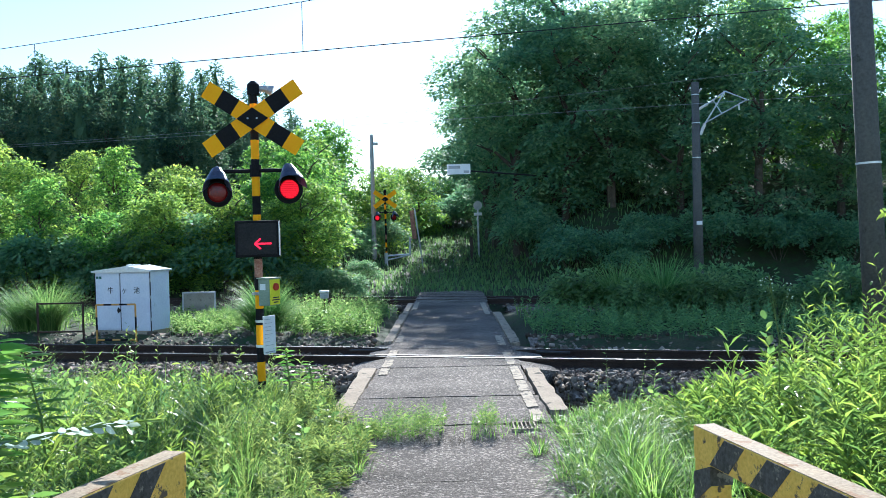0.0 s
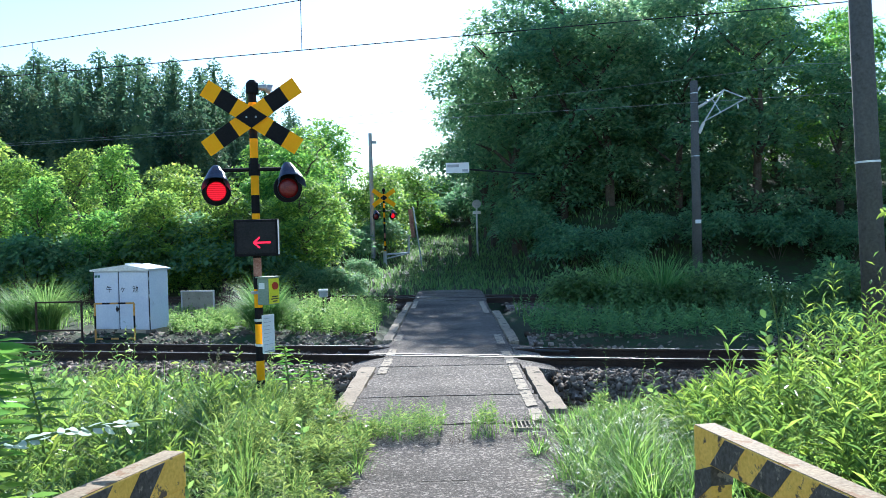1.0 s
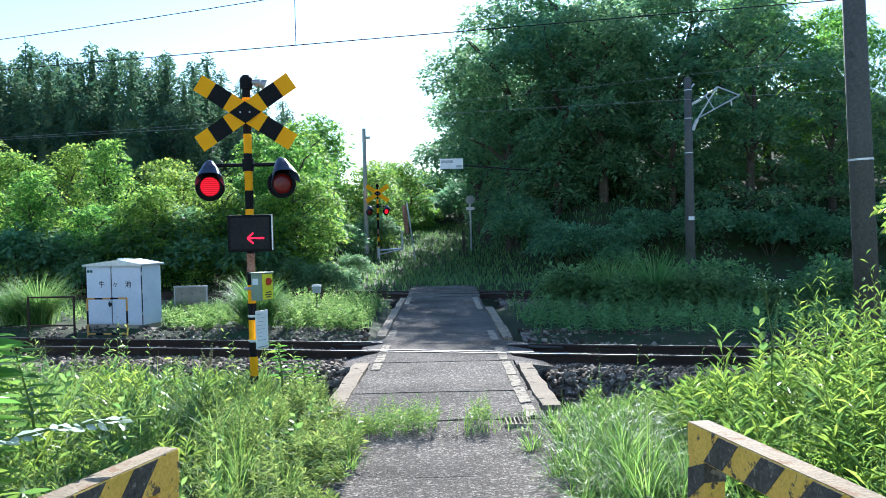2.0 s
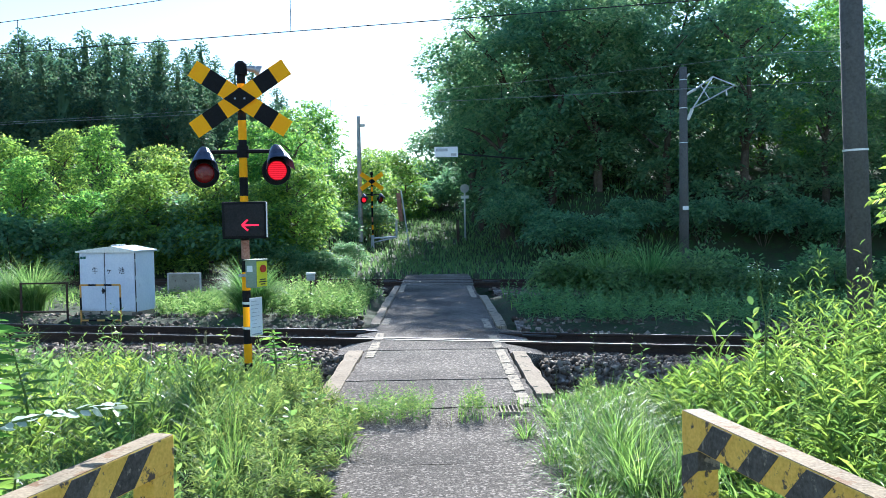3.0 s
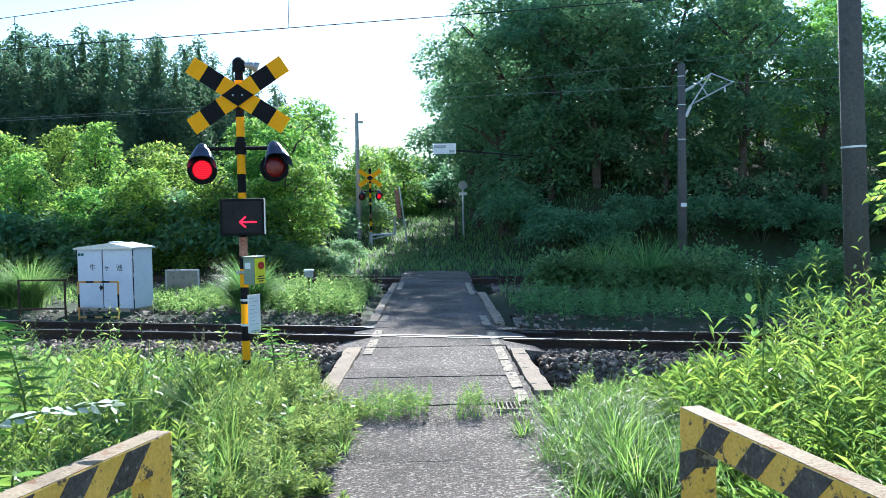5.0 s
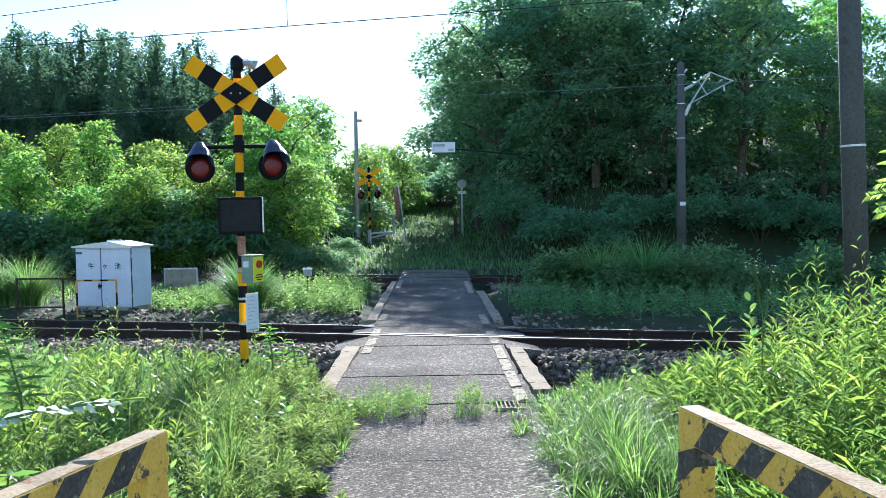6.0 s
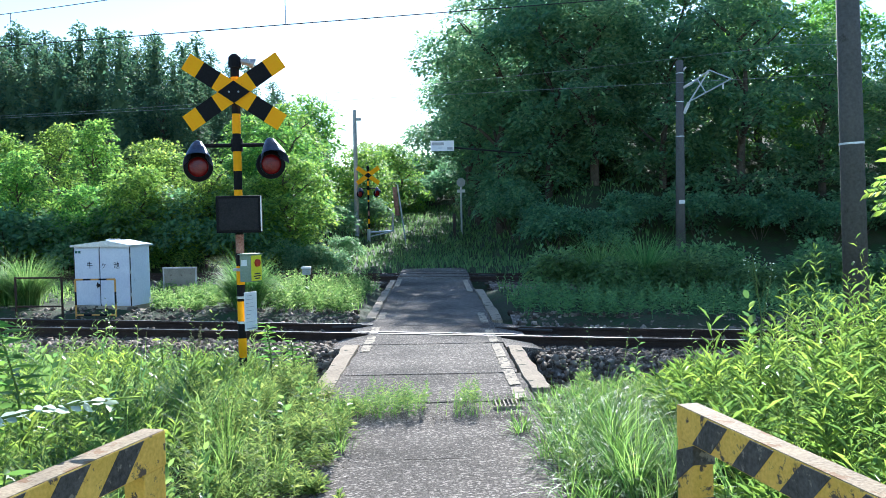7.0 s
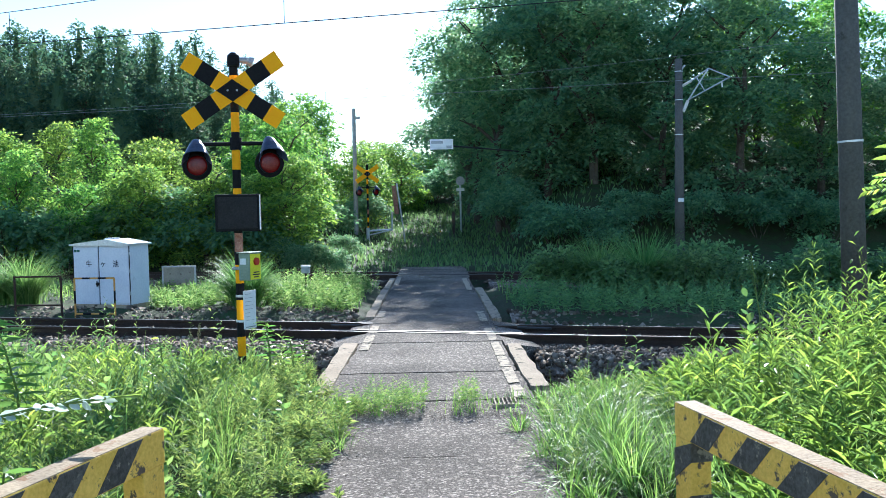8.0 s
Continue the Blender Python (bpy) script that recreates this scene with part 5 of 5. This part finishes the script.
def build_far_things():
    ps = empty("sign_post", pose(1.42, 42.0, gz(1.42, 42)), "pale pole with a small round sign", "sign post")
    bm = bmesh.new()
    rod(bm, (0, 0, -0.3), (0, 0, 2.75), 0.05, None, 10)
    part("pole", bm, M_silver, ps)
    bm = bmesh.new()
    rod(bm, (0, -0.07, 2.6), (0, -0.05, 2.6), 0.22, None, 20)
    part("disc", bm, M_grey, ps)
    bm = bmesh.new()
    box(bm, -0.2, -0.07, 2.1, 0.2, -0.05, 2.25, 0.01)
    part("plate", bm, M_sign, ps)
    sp = empty("wooden_post", pose(1.05, 41.5, gz(1.05, 41.5)), "short weathered wooden post beside the path", "post")
    bm = bmesh.new()
    box(bm, -0.07, -0.07, -0.3, 0.07, 0.07, 1.1, 0.015)
    part("post", bm, M_sleeper, sp)
    br = empty("barrier_bracket", pose(-2.95, 39.0, 0.2), "pale steel bracket frame beside the far signal", "bracket")
    bracket(br, (((0, 0, 0.75), (1.1, 0, 0.8), 0.04, 0, "lower_bar"), ((0.0, 0, 0.55), (1.1, 0, 0.78), 0.03, 0, "brace"), ((1.1, 0, 0.75), (1.12, 0, 1.6), 0.05, 0, "upright"), ((0, 0, -0.3), (0, 0, 0.9), 0.08, 0, "sleeve")), (M_silver,))
    st = empty("leaning_stay", pose(-1.3, 38.6, 0.1), "pale leaning stay pole with a reddish guard", "pole")
    bracket(st, (((0.12, 0, -0.2), (-0.28, 0, 3.0), 0.035, 0, "stay"), ((-0.30, 0.05, 1.6), (-0.42, 0.05, 2.9), 0.10, 1, "guard")), (M_silver, M_rust))


build_far_things()


# ---------------------------------------------------------------- guard barriers at the path
def build_barrier(m, length, mirror, label):
    """Low steel barrier: a square-section beam on two posts, slanting yellow and black stripes."""
    br = empty("guard_barrier", m, label, "barrier", "guard barriers")
    h, t, hz = 0.17, 0.12, 0.80
    bm = bmesh.new()
    vs = box(bm, 0, -t / 2, hz - h, length, t / 2, hz, 0.008)
    part("beam", bm, M_bar_yellow, br)
    bm = bmesh.new()
    box(bm, 0.004, -t / 2 + 0.004, hz - 0.002, length - 0.004, t / 2 - 0.004, hz + 0.003, 0.002)
    part("worn_top", bm, M_bar_top, br, "bare scuffed top face")
    n = int(length / 0.40) + 1
    for face in (-1, 1):
        y0, y1 = (-t / 2 - 0.0025, -t / 2 + 0.001) if face < 0 else (t / 2 - 0.001, t / 2 + 0.0025)
        for i in range(-1, n):
            x, lo, hi, k, w = 0.17 + i * 0.37, hz - h + 0.006, hz - 0.006, 0.15, 0.18
            a, b = (x + k, x) if mirror > 0 else (x, x + k)
            # the slanting stripe, cut off at the beam's ends
            pts = [(min(max(q, 0.003), length - 0.003), z) for q, z in ((a, lo), (a + w, lo), (b + w, hi), (b, hi))]
            if max(q for q, _ in pts) - min(q for q, _ in pts) < 0.05 or len(set(pts)) < 4:
                continue
            bm = bmesh.new()
            plate(bm, pts, y0, y1)
            part("stripe", bm, M_bar_black, br)
    for x in (0.0, length - 0.17):
        bm = bmesh.new()
        box(bm, x + 0.004, -t / 2 + 0.003, -0.4, x + 0.17, t / 2 - 0.003, hz - h, 0.008)
        part("post", bm, M_bar_yellow, br)
        for z in (0.07, 0.40) if mirror < 0 else (0.07,):
            bm = bmesh.new()
            plate(bm, ((x, z), (x + 0.174, z + 0.13), (x + 0.174, z + 0.29), (x, z + 0.16)) if z < 0.3 else ((x, z), (x + 0.174, z + 0.13), (x + 0.174, z + 0.228), (x, z + 0.16)), -t / 2 - 0.001, t / 2 + 0.001)
            part("post_stripe", bm, M_bar_black, br)


build_barrier(pose(1.30, 4.42, 0.0, 0, 0, -79), 2.0, -1, "yellow and black striped steel guard barrier beside the path")
build_barrier(pose(-1.37, 4.12, 0.0, 0, 0, 254), 2.0, 1, "scuffed yellow and black guard barrier, peeling paint")

# ---------------------------------------------------------------- near plants of their own
def build_weed_stalk():
    w = empty("flowering_weed", pose(2.52, 6.6, 0.0), "tall thin weed stalk with pale flower heads", "weed")
    rng = random.Random(2)
    bm = bmesh.new()
    rod(bm, (0, 0, 0), (0.02, 0, 0.95), 0.006, 0.005, 6)
    rod(bm, (0.02, 0, 0.95), (-0.05, 0, 1.45), 0.005, 0.003, 6)
    tips = []
    for z, dx, dz in ((0.9, 0.10, 0.40), (1.0, -0.07, 0.36), (1.1, 0.07, 0.26), (1.2, -0.10, 0.2), (0.75, 0.05, 0.3)):
        rod(bm, (0.02 - 0.05 * max(0, z - 0.95), 0, z), (0.02 + dx, rng.uniform(-0.05, 0.05), z + dz), 0.003, 0.002, 5)
        tips.append((0.02 + dx, 0, z + dz))
    part("stalk", bm, M_stem, w)
    for x, y, z in tips + [(-0.05, 0, 1.46)]:
        bm = bmesh.new()
        for _ in range(5):
            c = Vector((x + rng.uniform(-0.035, 0.035), y + rng.uniform(-0.03, 0.03), z + rng.uniform(-0.05, 0.025)))
            bmesh.ops.create_icosphere(bm, subdivisions=1, radius=rng.uniform(0.003, 0.006), matrix=Matrix.Translation(c))
        tagged(part("flower_head", bm, L_pale, w), kind="stuff")
    V, F = leaves(np.array([(0.01, 0, 0.3 + 0.07 * i) for i in range(9)]), np.array([(math.cos(i * 2.4), math.sin(i * 2.4), 0.3) for i in range(9)]), 0.1, 0.03, np.random.default_rng(1))
    ob = new("leaves", fast_mesh("leaves", V, F, L_weed))
    ob.parent = w


build_weed_stalk()


def build_dry_stalk(x, y, h, lean, seed):
    """A dead dock stalk: a thin stem with short side stems, beset with brown seed heads."""
    rng = random.Random(seed)
    w = empty("dry_stalk", pose(x, y, gz(x, y)), "dead brown dock stalk with seed heads at the ballast's edge", "weed", "dry stalks")
    bm = bmesh.new()
    rod(bm, (0, 0, -0.05), (lean * 0.4, 0, h * 0.6), 0.006, 0.005, 6)
    rod(bm, (lean * 0.4, 0, h * 0.6), (lean, 0, h), 0.005, 0.002, 6)
    heads = [(lean * (0.4 + 1.5 * (f - 0.6)), 0, h * f) for f in (0.7, 0.78, 0.85, 0.92, 1.0)]
    for f, dx in ((0.55, 0.10), (0.65, -0.08)):
        tip = (lean * 0.4 + dx, rng.uniform(-0.03, 0.03), h * (f + 0.2))
        rod(bm, (lean * 0.4, 0, h * f), tip, 0.003, 0.002, 5)
        heads += [tip, (tip[0] - dx * 0.25, tip[1], tip[2] - 0.04)]
    part("stalk", bm, L_dry, w)
    for hx, hy, hz in heads:
        bm = bmesh.new()
        for _ in range(8):
            bmesh.ops.create_icosphere(bm, subdivisions=1, radius=rng.uniform(0.005, 0.01), matrix=Matrix.Translation((hx + rng.uniform(-0.014, 0.014), hy + rng.uniform(-0.014, 0.014), hz + rng.uniform(-0.03, 0.02))))
        tagged(part("seed_head", bm, L_dry, w), kind="stuff")


for i, (x, y, h, lean) in enumerate(((1.72, 9.5, 0.62, -0.05), (1.86, 9.55, 0.56, 0.06), (1.6, 9.3, 0.4, -0.07), (-2.7, 9.6, 0.6, 0.05), (3.0, 9.3, 0.9, 0.08))):
    build_dry_stalk(x, y, h, lean, i)


def build_arching_branch():
    w = empty("arching_plant", pose(-2.55, 4.0, 0.0), "arching stem with paired leaves showing pale undersides", "plant")
    pts = [Vector((0, 0, 0)), Vector((0.12, 0, 0.55)), Vector((0.35, 0, 0.86)), Vector((0.7, -0.02, 0.94)), Vector((1.02, -0.04, 0.98))]
    bm = bmesh.new()
    for a, b in zip(pts, pts[1:]):
        rod(bm, a, b, 0.007, 0.006, 6)
    part("stem", bm, M_stem, w)
    P, D = [], []
    for i in range(34):
        t = 0.9 + 3.1 * i / 34
        k = min(3, int(t))
        P.append(pts[k].lerp(pts[k + 1], t - k))
        along = (pts[k + 1] - pts[k]).normalized()
        D.append(along * 0.85 + Vector((0, 0.45 * (1 if i % 2 else -1), 0.16 * ((i * 7) % 5 - 2) - 0.06)))
    V, F = round_leaves(np.array(P), np.array(D), 0.08, 0.036, np.random.default_rng(4), 0.15, 0.12)
    ob = new("pale_leaves", fast_mesh("pale_leaves", V, F, L_pale))
    ob.parent = w
    V, F = round_leaves(np.array([pts[4]] * 3), np.array([(1, 0, 0.05), (1, 0.2, 0.1), (0.9, -0.2, 0.08)]), 0.17, 0.04, np.random.default_rng(5), 0.9, 0.05)
    ob = new("tip_leaves", fast_mesh("tip_leaves", V, F, L_bamboo))
    ob.parent = w


build_arching_branch()


def build_sapling():
    """A slender young tree whose feathery sprays hang over the verge."""
    s = empty("sapling", pose(4.15, 6.1, gz(4.15, 6.1)), "young tree with sunlit yellow-green feathery leaves over the verge", "sapling")
    z0 = gz(4.1, 6.1)
    bm = bmesh.new()
    rod(bm, (0, 0, -0.2), (0.03, 0.02, 1.1 - z0), 0.022, 0.016, 8)
    rod(bm, (0.03, 0.02, 1.1 - z0), (-0.03, 0, 2.35 - z0), 0.016, 0.006, 8)
    part("trunk", bm, M_bark, s)
    rng = np.random.default_rng(12)
    for a, b in (((0, 0, 1.95), (-0.98, -0.02, 1.985)), ((0, 0, 1.92), (-1.02, 0.03, 1.90)), ((0, 0, 1.88), (-0.995, -0.06, 1.825)), ((0, 0, 1.82), (-0.96, 0.02, 1.77)), ((0, 0, 2.15), (-0.62, 0.1, 2.2)), ((0, 0, 2.25), (0.5, -0.1, 2.35)), ((0, 0, 1.7), (0.55, 0.2, 1.75)), ((0, 0, 2.3), (-0.1, 0.45, 2.55))):
        a, b = Vector(a) - Vector((0, 0, z0)), Vector(b) - Vector((0, 0, z0))
        pts = [a.lerp(b, i / 16) + Vector((0, 0, 0.22 * (i / 16) * (1 - i / 16))) for i in range(17)]
        bm = bmesh.new()
        for p, q in zip(pts[::4], pts[4::4]):
            rod(bm, p, q, 0.004, 0.003, 5)
        part("twig", bm, M_stem, s)
        P, D = [], []
        d = (b - a).normalized()
        side = d.cross(Vector((0, 0.8, 0.6))).normalized()
        for i in range(26):
            t = 0.42 + 0.58 * i / 25
            k = min(15, int(t * 16))
            p = pts[k].lerp(pts[k + 1], t * 16 - k)
            for sg in (-1, 1):
                P.append(p)
                D.append(d * 0.75 + side * sg * 0.8 + Vector((0, 0, -0.1)))
        V, F = round_leaves(np.array(P), np.array(D), rng.uniform(0.05, 0.072, len(P)), 0.024, rng, 0.55, 0.15)
        ob = new("leaf_spray", fast_mesh("leaf_spray", V, F, L_bamboo))
        ob.parent = s


build_sapling()


def build_tall_plant(x, y, h, n, leaf, seed, label, tilt=0.1):
    w = empty("tall_plant", pose(x, y, gz(x, y)), label, "plant")
    rng = np.random.default_rng(seed)
    bm = bmesh.new()
    rod(bm, (0, 0, 0), (-tilt * 0.5, 0, h * 0.6), 0.012, 0.009, 6)
    rod(bm, (-tilt * 0.5, 0, h * 0.6), (-tilt * 1.6, 0, h), 0.009, 0.005, 6)
    part("stem", bm, M_stem, w)
    f = np.linspace(0.45, 1.0, n)
    P = np.stack([-tilt * (0.83 * f + 0.77 * np.maximum(0, f - 0.6) / 0.4), 0 * f, h * f], 1)
    a = np.arange(n) * 2.4
    V, F = round_leaves(P, np.stack([np.cos(a), np.sin(a), 0.2 + 0 * a], 1), leaf * rng.uniform(0.6, 1.25, n), leaf * 0.2, rng, 0.45, 0.22)
    ob = tagged(new("foliage", fast_mesh("foliage", V, F, L_bamboo)), kind="stuff")
    ob.parent = w


build_tall_plant(-3.05, 5.5, 1.32, 80, 0.22, 3, "tall plant with long bright drooping leaves")
build_tall_plant(-2.85, 5.9, 1.1, 40, 0.2, 4, "leafy tall plant at the verge's edge")
build_tall_plant(-2.9, 5.15, 1.24, 80, 0.24, 14, "tall plant with long yellow-green drooping leaves", -0.06)
build_tall_plant(-2.22, 4.05, 0.84, 34, 0.2, 11, "drooping broad-leaved plant behind the guard barrier", 0.04)
build_tall_plant(-2.02, 3.85, 0.70, 30, 0.18, 12, "broad-leaved plant with long hanging leaves", -0.04)
build_tall_plant(-2.4, 4.4, 0.8, 34, 0.19, 13, "leafy plant with glossy hanging leaves", 0.03)
build_tall_plant(-1.72, 8.9, 0.72, 34, 0.13, 6, "bright broad-leaved plant beside the signal post", 0.03)
build_tall_plant(-1.5, 9.0, 0.55, 26, 0.12, 7, "low broad-leaved plant beside the signal post", 0.02)
build_tall_plant(-2.75, 8.6, 0.6, 26, 0.12, 8, "leafy plant near the signal post", 0.02)
build_tall_plant(-1.6, 10.6, 0.85, 46, 0.1, 9, "low leafy clump on the ballast beside the road", 0.02)
build_tall_plant(-1.75, 10.2, 0.8, 46, 0.1, 10, "dark leafy clump beside the concrete edge", 0.02)
build_tall_plant(2.97, 5.0, 2.18, 60, 0.14, 5, "tall stem with yellow-green leaves overhanging the verge", 0.16)


def build_drain():
    dr = empty("drain_grate", pose(0.66, 7.98, 0.0), "small rusty drain grate in the path joint", "drain")
    for i in range(6):
        bm = bmesh.new()
        box(bm, -0.11 + i * 0.04, -0.14, -0.01, -0.095 + i * 0.04, 0.14, 0.012, 0.002)
        part("bar", bm, M_paint, dr)
    for y in (-0.15, 0.14):
        bm = bmesh.new()
        box(bm, -0.13, y, -0.02, 0.13, y + 0.015, 0.014, 0.002)
        part("rim", bm, M_concrete, dr)


build_drain()


def build_grit():
    """Loose chippings and crumbs of soil that gather along the path's edges and in its joint."""
    rng = np.random.default_rng(19)
    n = 2200
    side = rng.choice([-1.0, 1.0], n)
    y = rng.uniform(4.4, 8.4, n)
    x = side * (1.02 - 0.06 * (y - 4.4)) - side * np.abs(rng.normal(0, 0.12, n))
    x, y = np.concatenate([x, rng.uniform(-0.8, 0.8, 900)]), np.concatenate([y, rng.normal(7.55, 0.16, 900)])
    r = rng.uniform(0.003, 0.008, len(x))
    tet = np.array([(1, 0, -0.5), (-0.5, 0.87, -0.5), (-0.5, -0.87, -0.5), (0, 0, 0.45)])
    V = tet[None] * r[:, None, None] * rng.uniform(0.6, 1.3, (len(x), 4, 1)) + np.stack([x, y, 0.4 * r - 0.004], 1)[:, None]
    F = np.arange(len(x))[:, None, None] * 4 + np.array([(0, 1, 3), (1, 2, 3), (2, 0, 3), (0, 2, 1)])[None]
    tagged(new("grit", fast_mesh("grit", V.reshape(-1, 3), F.reshape(-1, 3), M_stone)), "loose brown chippings along the edges of the path", "grit", kind="stuff")


build_grit()


# ---------------------------------------------------------------- what moves
def motions():
    """The signal lights: each light unit comes forward to its lens while it shines, and rests back in its housing."""
    def blink(ob, spans, base, rest, lit):
        rows = []
        on = spans[0][0] <= 0
        rows.append((0.0, pose(base[0], lit if on else rest, base[1])))
        for a, b in spans:
            if a > 0:
                rows += [(a - 1 / 30, pose(base[0], rest, base[1])), (a, pose(base[0], lit, base[1]))]
            rows += [(b - 1 / 30, pose(base[0], lit, base[1])), (b, pose(base[0], rest, base[1]))]
        rows.append((8.0, pose(base[0], rest, base[1])))
        walk(ob, rows)

    first = [(0.6, 1.17), (1.8, 2.63), (3.37, 3.97), (4.57, 5.2)]
    second = [(0.0, 0.57), (1.2, 1.77), (2.67, 3.33), (4.0, 4.53), (5.23, 5.87)]
    blink(near_lights[0], first, (0, 0), 0.05, -0.022)
    blink(near_lights[1], second, (0, 0), 0.05, -0.022)
    blink(far_lights[0], second, (0, 0), 0.05, -0.022)
    blink(far_lights[1], first, (0, 0), 0.05, -0.022)
    blink(near_lights[2], [(0.0, 5.3)], (0.01, -0.055), 0.03, -0.0575)


motions()
